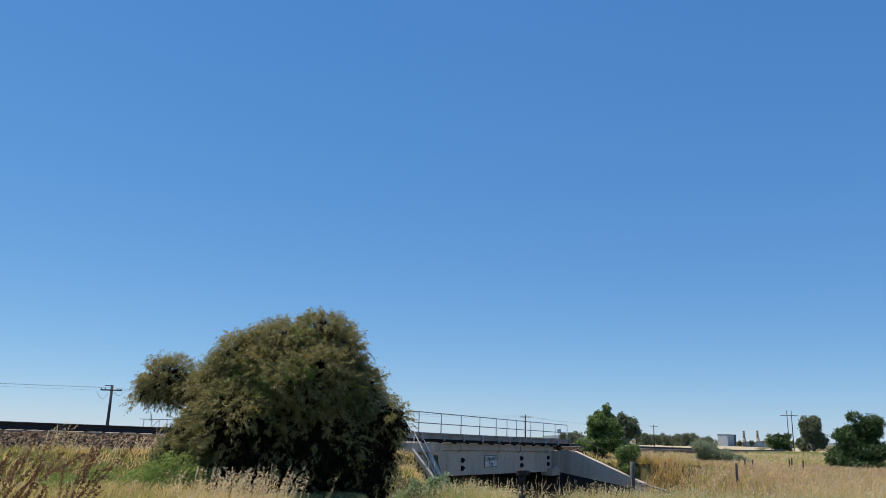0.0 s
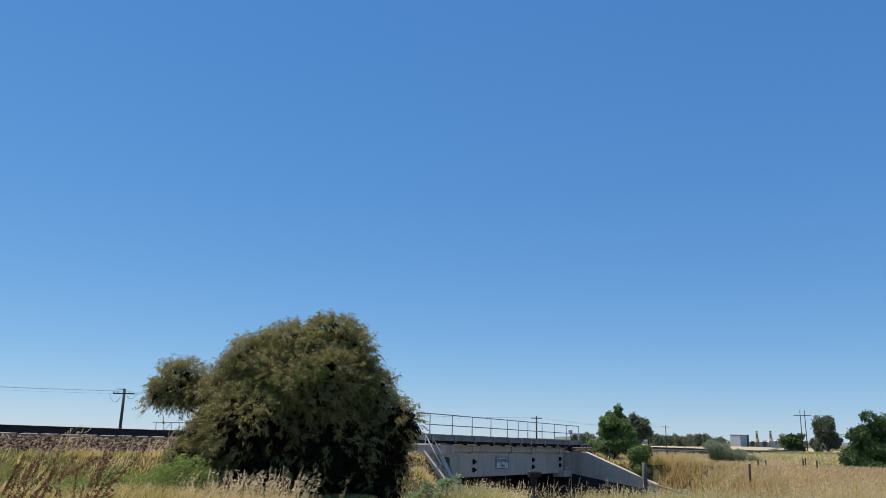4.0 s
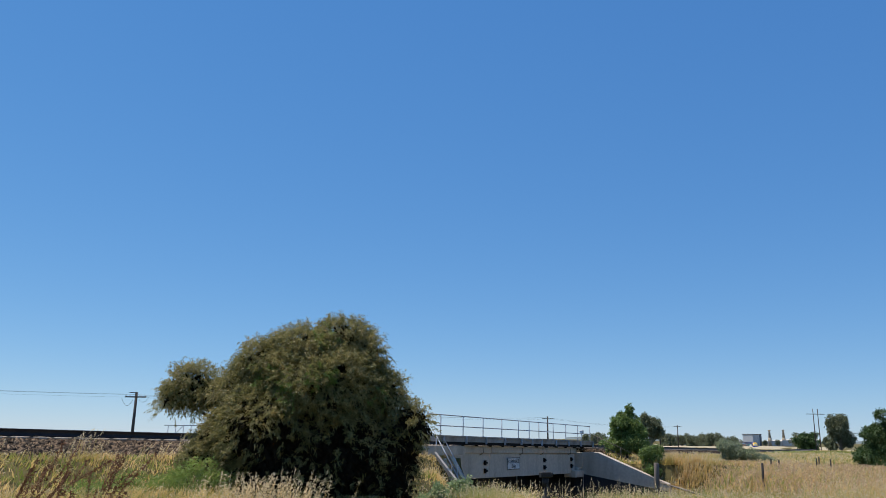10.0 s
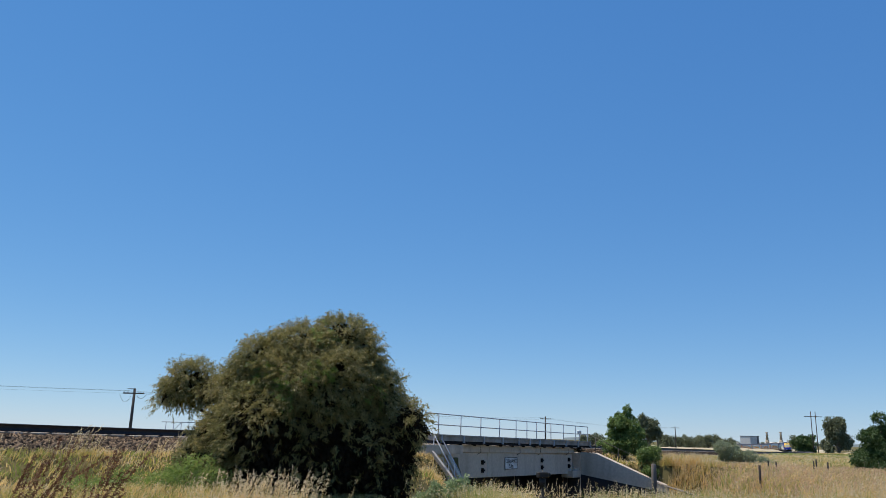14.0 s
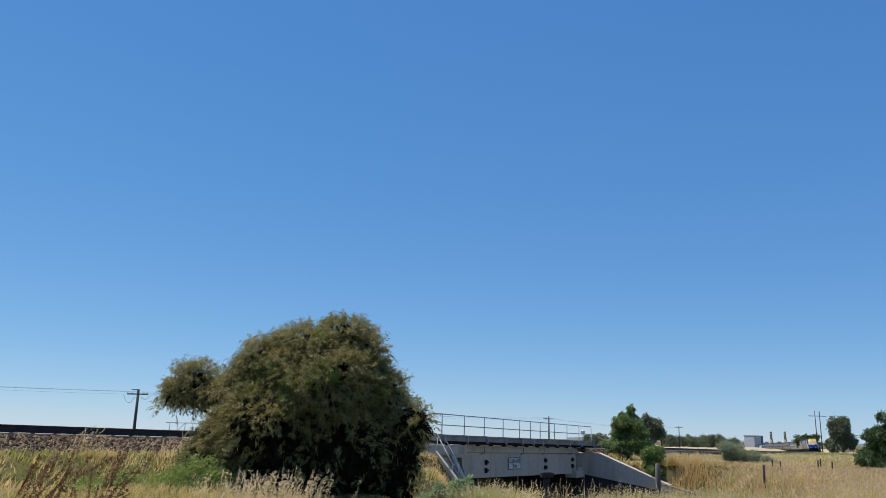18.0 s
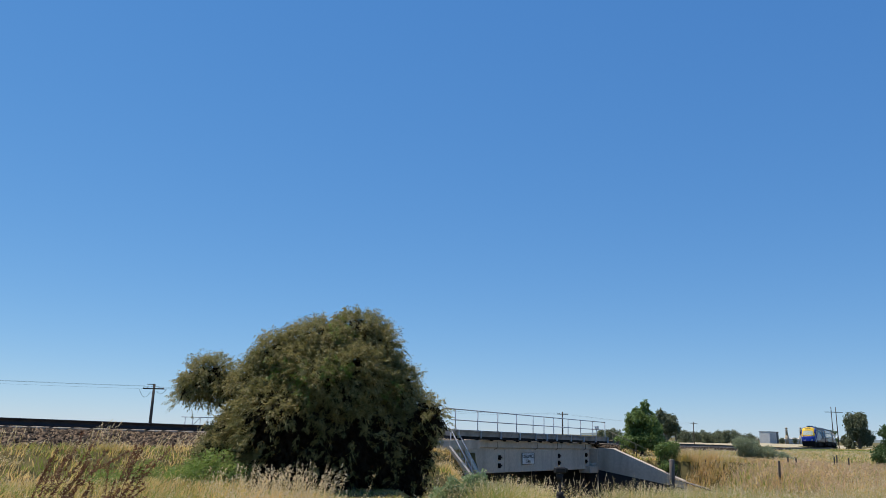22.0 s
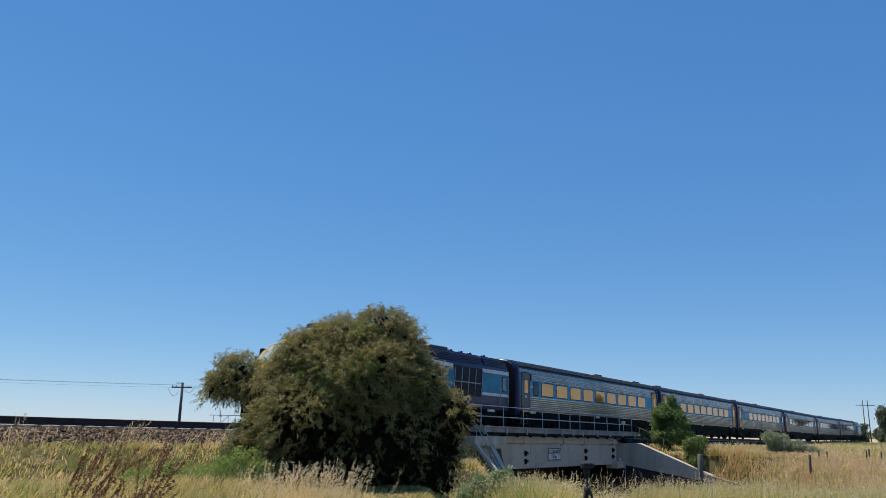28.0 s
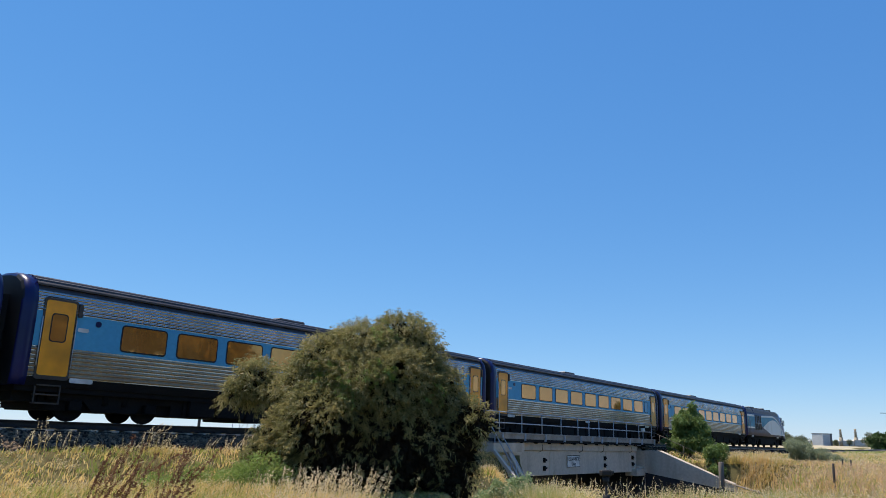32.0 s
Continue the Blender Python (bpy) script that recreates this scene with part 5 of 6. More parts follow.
bush = thing("wattle_bush", (-3.3, 21.2, 0.0), "large rounded olive-brown wattle bush with drooping narrow leaves", "bush")
BL = [(a[0] + 3.3, a[1] - 21.2, *a[2:]) for a in BUSH]
bm = bmesh.new()
limbs(bm, (0, 0, -0.15), [(a[0], a[1], a[2] + 0.2 * a[5]) for a in BL], 0.14)
part("trunk", bm, "bark", bush)
v, f = sprays(BL, 16000, 30, 0.31, 0.088, 0.0095, -0.1)
ob = new("crown", arrays("crown", v, [f], "bushleaf"))
ob.parent = bush
v, f = sprays(BL, 7000, 26, 0.3, 0.09, 0.0105, 0.5, [(0.20, -0.80, 4.13), (-1.31, -1.00, 3.16), (0.16, -1.60, 3.06), (1.65, -1.00, 2.50), (-0.68, -1.60, 2.69)])
ob = new("fresh_growth", arrays("fresh_growth", v, [f], "bushgreen"))
ob.parent = bush
# dark leaf mass added as the shade behind and below the sprays
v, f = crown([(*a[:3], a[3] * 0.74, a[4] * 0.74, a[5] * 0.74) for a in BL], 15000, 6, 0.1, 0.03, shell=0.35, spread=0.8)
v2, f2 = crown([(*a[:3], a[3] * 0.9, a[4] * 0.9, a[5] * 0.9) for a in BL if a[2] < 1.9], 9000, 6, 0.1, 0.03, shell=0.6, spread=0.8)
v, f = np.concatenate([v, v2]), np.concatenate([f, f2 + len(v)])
ob = new("inner_shade_leaves", arrays("inner_shade_leaves", v, [f], "bushinner"))
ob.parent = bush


def lobes_round(x, y, z0, w, h, n, seed, low=0.25):
    """Lobes of an uneven rounded crown, w wide, from z0 up h."""
    r = random.Random(seed)
    out = [(x, y, z0 + h * 0.5, w * 0.27, w * 0.27, h * 0.36)]
    for _ in range(int(n * 1.8)):
        a, k = r.uniform(0, 6.28), r.uniform(0.12, 0.4) * w
        z = z0 + h * r.uniform(low, 0.9)
        q = 1.1 - 1.1 * max(0, (z - z0) / h - 0.4)
        out.append((x + k * math.cos(a) * q, y + k * math.sin(a) * q, z, w * r.uniform(0.08, 0.18), w * r.uniform(0.08, 0.18), h * r.uniform(0.06, 0.14)))
    return out


def lobes_cone(x, y, z0, w, h, n, seed, lean=0.0):
    """Lobes of an uneven pointed crown, widest low down."""
    r = random.Random(seed)
    out = []
    for k in range(n):
        t = (k + 0.5) / n
        wide = w * 0.5 * (1 - t) ** 0.5 * r.uniform(0.75, 1.1) + 0.04 * w
        for j in range(3 if t < 0.8 else 1):
            a = r.uniform(0, 6.28)
            q = wide * r.uniform(0.25, 0.75)
            out.append((x + lean * t * w + q * math.cos(a), y + q * math.sin(a), z0 + h * (0.06 + 0.88 * t) + r.uniform(-0.03, 0.03) * h, wide * r.uniform(0.45, 0.7), wide * r.uniform(0.45, 0.7), h * r.uniform(0.07, 0.12)))
    return out


def gz(x, y):
    return float(ground_z(np.array([x]), np.array([y]))[0])


def tree(name, x, y, w, h, label, category, leafmat, seed, leaf, sprays=700, per=7, n=9, low=0.25, lift=0.25, bark="bark", z=None, cone=None):
    z = gz(x, y) if z is None else z
    lb = lobes_round(x, y, z + h * lift, w, h * (1 - lift), n, seed, low) if cone is None else lobes_cone(x, y, z + h * lift, w, h * (1 - lift), n, seed, cone)
    return plant(name, (x, y, z), lb, label, category, leafmat, sprays, per, leaf, leaf * 0.28, bark=bark, r0=0.035 * h ** 0.9, shell=0.5, fork=h * lift * 0.9)


tree("green_tree", 13.85, 58.8, 3.1, 3.75, "small bright green tree beside the railway embankment", "tree", "treeleaf", 3, 0.13, 3200, 9, 9, 0.1, 0.08, z=0.4, cone=0.02)
tree("roadside_bush", 14.75, 55.2, 2.6, 2.3, "round green bush above the wing wall", "bush", "treeleaf", 5, 0.12, 1300, 8, 10, 0.15, 0.0, z=-0.85)
tree("brown_gum", 33.5, 125.6, 4.8, 6.7, "thin brownish-green gum tree behind the railway", "tree", "fargreen", 8, 0.3, 1000, 7, 10, 0.25, 0.25, "bark_pale", z=-0.7)
tree("dark_tree", 27.2, 48.0, 4.4, 3.8, "dense dark green tree in the dry paddock", "tree", "darkleaf", 12, 0.13, 3600, 9, 9, 0.05, 0.0, cone=0.04)
tree("tall_gum", 90.9, 178.3, 6.6, 9.3, "tall grey-green gum tree in the paddock", "tree", "fargreen", 25, 0.4, 1900, 8, 13, 0.08, 0.06, "bark_pale")
tree("round_tree", 139.4, 299.0, 10.5, 8.2, "dark round tree behind the railway curve", "tree", "darkleaf", 23, 0.7, 900, 7, 8, 0.1, 0.02)
tree("spreading_gum", 112.0, 189.5, 6.0, 8.6, "pale-trunked gum tree in the far paddock", "tree", "gumleaf", 29, 0.5, 500, 7, 8, 0.4, 0.4, "bark_pale")
# the leaning grey-green shrub
plant("olive_shrub", (20.6, 54.2, 0.0), [(19.7, 54.5, 1.3, 0.6, 0.7, 0.42), (20.4, 54.5, 1.32, 0.45, 0.6, 0.24), (20.35, 54.3, 0.85, 0.7, 0.8, 0.42), (21.1, 54.0, 0.75, 0.7, 0.7, 0.36), (21.8, 53.8, 0.52, 0.65, 0.6, 0.28), (22.4, 53.7, 0.36, 0.45, 0.5, 0.18), (19.8, 54.5, 0.75, 0.4, 0.5, 0.4)],
      "leaning grey-green shrub in dry grass", "shrub", "greyleaf", 1700, 8, 0.1, 0.02, r0=0.05)
for k, (x, w, h) in enumerate(((1138, 9, 4.4), (1150, 10, 5), (1158, 9, 4.4), (1166, 8, 5.6), (1174, 8, 4.6), (1182, 10, 5), (1190, 9, 4.4), (1198, 10, 5.2), (1206, 9, 5.4), (1214, 9, 6), (1222, 6, 5), (1234, 8, 3.6), (1244, 9, 4.2), (1128, 8, 6), (1020, 9, 6), (1000, 10, 5), (1012, 10, 4.6), (1352, 9, 6), (1364, 8, 6.5))):
    a = radians(1.314 + math.degrees(math.atan((x - 784) / 1344 / math.cos(radians(13.0)))) * 0.985)
    d = 420 + 17 * (k % 4)
    tree("far_tree", d * math.sin(a), d * math.cos(a), w, h + 1.5, "distant grey-green tree on the plain", "tree", "fargreen", 40 + k, 0.55, 380, 6, 7, 0.08, 0.02)


# tall gums behind the camera, which show in the carriage windows
for k, (x, y, w, h) in enumerate(((34, 17, 8, 12.5), (38, 24, 9, 13.5), (43, 30, 9, 12.5), (46, 17, 10, 14), (36, 9, 9, 12))):
    tree("shelter_gum", x, y, w, h, "tall spreading gum tree on the near side of the paddock", "tree", "gumleaf", 70 + k, 0.7, 700, 7, 10, 0.1, 0.08 if y > 60 else 0.64, "bark_pale")


# ---------- grass ----------
def blades(p, h, lean, width):
    """Curved blades: a quad and a triangle each."""
    n = len(p)
    a = rng.random(n) * 6.283
    side = np.stack([np.cos(a), np.sin(a), 0 * a], -1) * width[:, None]
    up = np.array([0, 0, 1.0])
    m = p + up * (h * 0.55)[:, None] + lean * 0.35 * h[:, None]
    t = p + up * (h * (1 - 0.25 * np.linalg.norm(lean, axis=1)))[:, None] + lean * h[:, None]
    v = np.stack([p - side, p + side, m + side * 0.7, m - side * 0.7, t], 1).reshape(-1, 3)
    i = np.arange(n)[:, None] * 5
    return v, [np.concatenate([i, i + 1, i + 2, i + 3], 1), np.concatenate([i + 3, i + 2, i + 4], 1)], t, unit(t - m)


def stuff(name, pieces, material, label, category):
    vs, fs, k = [], [], 0
    for v, f in pieces:
        vs.append(v)
        for q in (f if isinstance(f, list) else [f]):
            fs.append(q + k)
        k += len(v)
    return tagged(new(name, arrays(name, np.concatenate(vs), fs, material)), label, category, kind="stuff")


def scatter(n, az0, az1, d0, d1, power=1.0):
    """Places in a fan round the camera."""
    a = np.radians(az0 + (az1 - az0) * rng.random(n))
    d = d0 + (d1 - d0) * rng.random(n) ** power
    return d * np.sin(a), d * np.cos(a), d


def clear(x, y):
    """Away from the ballast, the road's floor, the bridge and its walls."""
    s, o = near(x, y)
    ok = (np.abs(o) > 3.3) | (s > S1) | ((s > 27) & (s < 34.1) & (o > 2.3))
    reach = np.where(s > SB, HALF + 2.1, HALF + 2.1)
    return ok & ~((np.abs(s - SB) < reach) & (np.abs(o) < 8.5)) & ~((np.abs(s - SB) < 3.8) & (np.abs(o) < 40))


def meadow(name, n, az0, az1, d0, d1, h0, h1, w, material, label, heads=None, wind=0.25, power=1.0, keep=None, tuft=0.0, fall=0.083):
    x, y, d = scatter(n, az0, az1, d0, d1, power)
    if tuft:
        k = len(x) // 24
        idx = rng.integers(0, k, n)
        x, y = x[idx] + rng.normal(size=n) * tuft * (0.5 + d[idx] / 40), y[idx] + rng.normal(size=n) * tuft * (0.5 + d[idx] / 40)
        d = np.hypot(x, y)
    ok = clear(x, y)
    if keep is not None:
        ok &= keep(x, y)
    x, y, d = x[ok], y[ok], d[ok]
    p = np.stack([x, y, ground_z(x, y) - 0.03], -1)
    patch = 0.75 + 0.5 * np.array([noise.noise(Vector((a * 0.25, b * 0.25, 3.0))) for a, b in zip(x, y)])
    h = (h0 + (h1 - h0) * rng.random(len(x))) * np.clip(patch, 0.5, 1.25)
    s_, o_ = near(x, y)
    h = h * (1 - 0.45 * smooth(36, 60, d)) * np.where((s_ < 30) & (o_ > 0), 0.5 + 0.5 * smooth(4.2, 8.5, o_), 1)
    az = np.degrees(np.arctan2(x, y))
    # blades are cut to end near a sight line from the camera
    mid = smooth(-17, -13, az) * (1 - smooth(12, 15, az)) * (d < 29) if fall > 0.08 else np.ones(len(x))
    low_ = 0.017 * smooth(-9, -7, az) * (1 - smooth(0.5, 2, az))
    sight_room = 1.6 - d * (fall + low_ - 0.012 * rng.random(len(x)) ** 3) - p[:, 2]
    h = np.where(mid > 0.5, np.clip(np.minimum(h, sight_room), 0.08, None), h)
    lean = rng.normal(size=(len(x), 3)) * 0.36 + np.array([wind, 0.05, 0])
    lean[:, 2] = 0
    wd = w * np.maximum(1, d / 14) ** 0.8 * (0.7 + 0.6 * rng.random(len(x)))
    v, f, tip, way = blades(p, h, lean, wd)
    stuff(name, [(v, f)], material, label, "grass")
    if heads:
        m = rng.random(len(x)) < heads[1]
        tp, wy, dd = tip[m], way[m], d[m]
        q = int(heads[2])
        base = np.repeat(tp, q, 0) - np.repeat(wy, q, 0) * (rng.random(len(tp) * q) * 0.22)[:, None]
        wy2 = unit(np.repeat(wy, q, 0) + rng.normal(size=(len(base), 3)) * heads[3])
        sc = np.repeat(np.maximum(1, dd / 16) ** 0.7, q)
        v, f = leaves(base, wy2, heads[4] * sc * (0.6 + 0.8 * rng.random(len(base))), heads[5] * sc, 0.3)
        stuff("seed_heads", [(v, f)], heads[0], "pale dry seed heads on the grass", "grass")


left = lambda x, y: x < 0.06 * y - 0.5
right = lambda x, y: ~left(x, y)
# the bank below the track and the verge before it
meadow("bank_grass", 44000, -38, 3, 15.5, 43, 0.3, 0.7, 0.0098, "straw", "dry straw-coloured grass on the railway bank", ("oat", 0.3, 4, 0.5, 0.05, 0.005), keep=left, tuft=0.22)
meadow("green_grass", 17000, -38, 0, 15.5, 30, 0.28, 0.6, 0.009, "greengrass", "green tufts among the dry bank grass", keep=left, tuft=0.35)
meadow("bank_grass", 9000, -8, 4, 30, 43, 0.35, 0.75, 0.006, "straw", "dry straw-coloured grass on the bank beside the bridge", ("oat", 0.6, 4, 0.5, 0.055, 0.006), keep=lambda x, y: (near(x, y)[0] > 26) & (near(x, y)[0] < 34.2) & (near(x, y)[1] < 8), tuft=0.15)
meadow("paddock_grass", 9000, 13, 24, 44, 66, 0.45, 0.9, 0.007, "straw", "dry grass on the slope beside the wing wall", ("oat", 0.4, 4, 0.5, 0.06, 0.007), keep=lambda x, y: near(x, y)[0] > 49, tuft=0.3)
meadow("shoulder_grass", 5000, -38, -6, 17, 36, 0.4, 0.75, 0.006, "straw", "sparse dry grass at the foot of the ballast", ("oat", 0.8, 6, 0.5, 0.05, 0.006), keep=lambda x, y: (near(x, y)[1] > 3.3) & (near(x, y)[1] < 4.6), tuft=0.2)
meadow("dead_grass", 16000, -38, 3, 14, 40, 0.25, 0.6, 0.007, "brownstraw", "brown dead stalks among the bank grass", keep=left, tuft=0.22)
meadow("dead_grass", 8000, 8, 36, 15, 90, 0.4, 0.85, 0.007, "brownstraw", "brown dead stalks in the paddock", keep=right, power=1.2, tuft=0.35)
# tall verge grass close to the camera, its height cut to fit the view
meadow("verge_grass", 9000, -36, 36, 8.5, 16, 0.3, 0.62, 0.005, "straw", "tall dry verge grass", ("oat", 0.5, 5, 0.5, 0.05, 0.006), tuft=0.2)
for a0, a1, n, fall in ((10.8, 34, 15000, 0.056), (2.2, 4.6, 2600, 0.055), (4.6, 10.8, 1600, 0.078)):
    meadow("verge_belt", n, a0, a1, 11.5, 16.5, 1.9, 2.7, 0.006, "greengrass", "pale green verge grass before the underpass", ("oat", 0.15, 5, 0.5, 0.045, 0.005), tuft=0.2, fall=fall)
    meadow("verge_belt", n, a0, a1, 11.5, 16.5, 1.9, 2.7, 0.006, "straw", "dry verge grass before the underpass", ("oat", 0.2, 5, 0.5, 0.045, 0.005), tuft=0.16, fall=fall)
meadow("verge_green", 9000, -36, 36, 9, 17, 0.3, 0.5, 0.006, "greengrass", "green blades in the verge", tuft=0.25)
# the paddock
meadow("paddock_grass", 70000, 8, 36, 17, 120, 0.5, 0.95, 0.009, "straw", "waist-high dry grass in the paddock", ("oat", 0.1, 3, 0.5, 0.07, 0.008), keep=right, power=1.3, tuft=0.5)
meadow("pink_grass", 15000, 18.5, 36, 22, 56, 0.5, 0.9, 0.008, "pinkstraw", "pinkish dry seed grass in the paddock", ("pinkstraw", 0.6, 4, 0.4, 0.08, 0.008), keep=right, power=1.1, tuft=0.8)
meadow("paddock_green", 62000, 4, 36, 20, 150, 0.45, 0.85, 0.009, "greengrass", "green tufts in the dry paddock", keep=right, power=1.2, tuft=0.7)
meadow("far_grass", 30000, 2, 38, 90, 330, 0.3, 0.6, 0.012, "straw", "distant dry grass", keep=right, tuft=1.5)


def clump(name, x, y, n, h, r, material, label, head=None, lean=(0.2, 0.0), width=0.005, spread=0.16):
    px, py = x + rng.normal(size=n) * r, y + rng.normal(size=n) * r
    p = np.stack([px, py, ground_z(px, py) - 0.03], -1)
    hh = h * (0.5 + 0.58 * rng.random(n) ** 1.2)
    ln = rng.normal(size=(n, 3)) * spread + np.array([lean[0], lean[1], 0])
    ln[:, 2] = 0
    v, f, tip, way = blades(p, hh, ln, width * (0.7 + 0.6 * rng.random(n)))
    pieces = [(v, f)]
    ob = stuff(name, pieces, material, label, "grass")
    if head:
        q = head[1]
        base = np.repeat(tip, q, 0) - np.repeat(way, q, 0) * (rng.random(n * q) * head[2])[:, None]
        wy = unit(np.repeat(way, q, 0) + rng.normal(size=(n * q, 3)) * head[3])
        v, f = leaves(base, wy, head[4] * (0.6 + 0.8 * rng.random(n * q)), np.full(n * q, head[5]), 0.3)
        hd_ = new("seed_heads", arrays("seed_heads", v, [f], head[0]))
        hd_.parent = ob
    return ob


for x, y, n in ((0.75, 13.2, 130), (1.1, 13.4, 120), (1.7, 13.6, 60), (2.4, 13.6, 70), (3.4, 13.6, 60), (3.9, 13.7, 60), (4.6, 13.8, 70), (5.6, 14.0, 80), (6.4, 14.2, 90), (7.2, 14.4, 90), (8.0, 14.6, 90)):
    clump("wild_oats", x, y, n, 1.3, 0.28, "straw", "pale clump of tall wild oats gone to seed", ("oat", 12, 0.25, 0.4, 0.035, 0.005), (0.12, 0.0), 0.004, 0.2)
OAT = ("oat", 14, 0.3, 0.45, 0.045, 0.006)
for x, y, n, h, r in ((-2.75, 11.2, 200, 1.06, 0.28), (-2.25, 11.3, 200, 1.08, 0.28), (-3.2, 11.2, 110, 1.0, 0.26)):
    clump("wild_oats", x, y, n, h, r, "straw", "pale clump of tall wild oats gone to seed", OAT, (0.15, 0.0))
DOCK = ("dock", 130, 0.55, 0.55, 0.05, 0.0065)
for x, y, n, h in ((-5.55, 10.5, 5, 1.36), (-5.4, 10.4, 7, 1.45), (-5.25, 10.6, 7, 1.4), (-4.9, 10.5, 7, 1.32), (-4.75, 10.7, 8, 1.42), (-4.6, 10.5, 7, 1.4)):
    clump("dock_weed", x, y, n, h, 0.1, "dock", "dark red-brown dock stalks gone to seed", DOCK, (0.32, 0.0), 0.005, 0.12)
# tall oats along the foot of the ballast
r_ = random.Random(31)
for k in range(46):
    q = line(r_.uniform(2.5, 27.5), r_.uniform(3.2, 4.3))
    clump("shoulder_oats", float(q[0]), float(q[1]), r_.randint(6, 16), r_.uniform(0.55, 0.98), 0.16, "straw", "wispy pale oats at the foot of the ballast", ("oat", 16, 0.22, 0.45, 0.045, 0.008), (0.22, 0.0), 0.006, 0.2)
for x, y, n, h in ((0.5, 13.0, 24, 0.9), (1.0, 13.2, 70, 0.92), (1.5, 13.4, 60, 0.9), (1.9, 13.2, 70, 0.98), (2.5, 13.5, 50, 0.9), (3.1, 13.3, 46, 0.95), (3.7, 13.4, 44, 0.9), (4.3, 13.4, 50, 0.95), (5.0, 13.6, 50, 0.88), (-0.2, 12.6, 16, 0.8), (6.2, 14.0, 40, 0.9), (7.0, 14.2, 36, 0.9), (7.8, 14.4, 36, 0.9)):
    clump("seed_grass", x, y, n, h * 1.5, 0.3, "straw", "tall pale seed grass in front of the underpass", ("oat", 16, 0.17, 0.2, 0.03, 0.0045), (0.14, 0.0), 0.003, 0.16)
for k in range(46):
    a = radians(random.Random(k).uniform(13.5, 34))
    d = random.Random(k + 90).uniform(12.5, 21)
    clump("paddock_tuft", d * math.sin(a), d * math.cos(a), 34, random.Random(k + 50).uniform(0.8, 1.2), 0.35, "straw", "tall pale tuft of dry grass at the paddock's edge", ("oat", 12, 0.2, 0.3, 0.045, 0.007), (0.18, 0.0), 0.006, 0.16)
for k, (az_, d_, m_) in enumerate(((-24, 19.5, "weed"), (-21.5, 22.5, "weed"), (-19, 20, "weed"), (-16.5, 21, "weed"))):
    x, y = d_ * math.sin(radians(az_)), d_ * math.cos(radians(az_))
    z = gz(x, y)
    plant("bank_weed", (x, y, z), [(x, y, z + 0.25, 0.4, 0.4, 0.3), (x + 0.4, y, z + 0.18, 0.35, 0.35, 0.22), (x - 0.35, y + 0.1, z + 0.15, 0.3, 0.3, 0.2)], "leafy green weed among the bank grass", "weed", m_, 160, 8, 0.1, 0.014, r0=0.015, hang=-0.6)
plant("green_weed", (-6.0, 19.1, 0.1), [(-5.95, 19.1, 0.45, 0.5, 0.6, 0.36), (-6.6, 19.4, 0.35, 0.4, 0.5, 0.3), (-6.3, 19.3, 0.7, 0.22, 0.3, 0.22), (-5.5, 19.0, 0.4, 0.45, 0.5, 0.34), (-6.9, 19.0, 0.2, 0.4, 0.4, 0.22), (-5.8, 19.2, 0.8, 0.3, 0.4, 0.24)], "fresh bright green weeds beside the bush", "weed", "weed", 520, 8, 0.11, 0.013, r0=0.02, hang=-0.6)
plant("grey_weed", (0.5, 24.0, -0.9), [(0.5, 24.0, -0.08, 0.3, 0.4, 0.42), (0.95, 24.0, -0.3, 0.34, 0.4, 0.34), (0.1, 24.1, -0.35, 0.34, 0.4, 0.3), (-0.35, 24.2, -0.4, 0.4, 0.4, 0.3), (1.35, 24.1, -0.5, 0.35, 0.4, 0.28), (0.75, 23.9, 0.1, 0.16, 0.2, 0.3), (-0.1, 24.0, -0.1, 0.15, 0.2, 0.3)], "grey-green weeds in front of the bridge stairs", "weed", "greyweed", 1000, 8, 0.11, 0.024, r0=0.02)


for x, y in ((15.9, 53.9), (16.4, 53.5), (16.9, 53.1), (16.0, 54.6), (17.2, 53.8), (17.7, 52.6), (15.6, 53.4)):
    clump("paddock_tuft", x, y, 170, 0.95, 0.4, "straw", "tall pale tuft of dry grass beside the wing wall", ("oat", 8, 0.25, 0.4, 0.07, 0.01), (0.15, 0.0), 0.014, 0.2)


# ---------- fences, poles, far buildings ----------
def stake(x, y, h, label, r=0.05, m_="wood", name="fence_post", z=None):
    bm = bmesh.new()
    rod(bm, (0, 0, -0.2), (0.03, 0, h), r, r * 0.85, 7)
    bevel(bm, r * 0.15)
    solid(name, bm, m_, label, "fence post", Matrix.Translation((x, y, gz(x, y) if z is None else z)), "paddock fence")


stake(13.1, 48.25, 2.25, "thick weathered timber strainer post beside the wing wall", 0.19, "wood", "strainer_post", -2.0)
for x, y, h in ((10.52, 25.95, 0.92), (16.8, 53.5, 0.15), (17.4, 53.3, 0.15), (17.71, 42.45, 0.71), (21.58, 45.11, 0.82), (19.45, 39.47, 0.8), (18.2, 42.6, 0.68), (21.0, 44.2, 0.75)):
    stake(x, y, h - gz(x, y), "thin dark fence post standing in dry grass", 0.045, "pole")
rails = thing("guard_rail", (0, 0, 0), "weathered grey timber rail beside the road", "rail")
bm = bmesh.new()
rod(bm, (14.5, 53.1, -1.1), (12.9, 37.6, -1.05), 0.055)
part("beam", bm, "wood", rails)
for k in (0.3, 0.95):
    bm = bmesh.new()
    x, y = 14.5 - 1.6 * k, 53.1 - 15.5 * k
    rod(bm, (x, y, min(gz(x, y), -1.4) - 0.2), (x, y, -1.08), 0.05)
    part("rail_post", bm, "wood", rails)


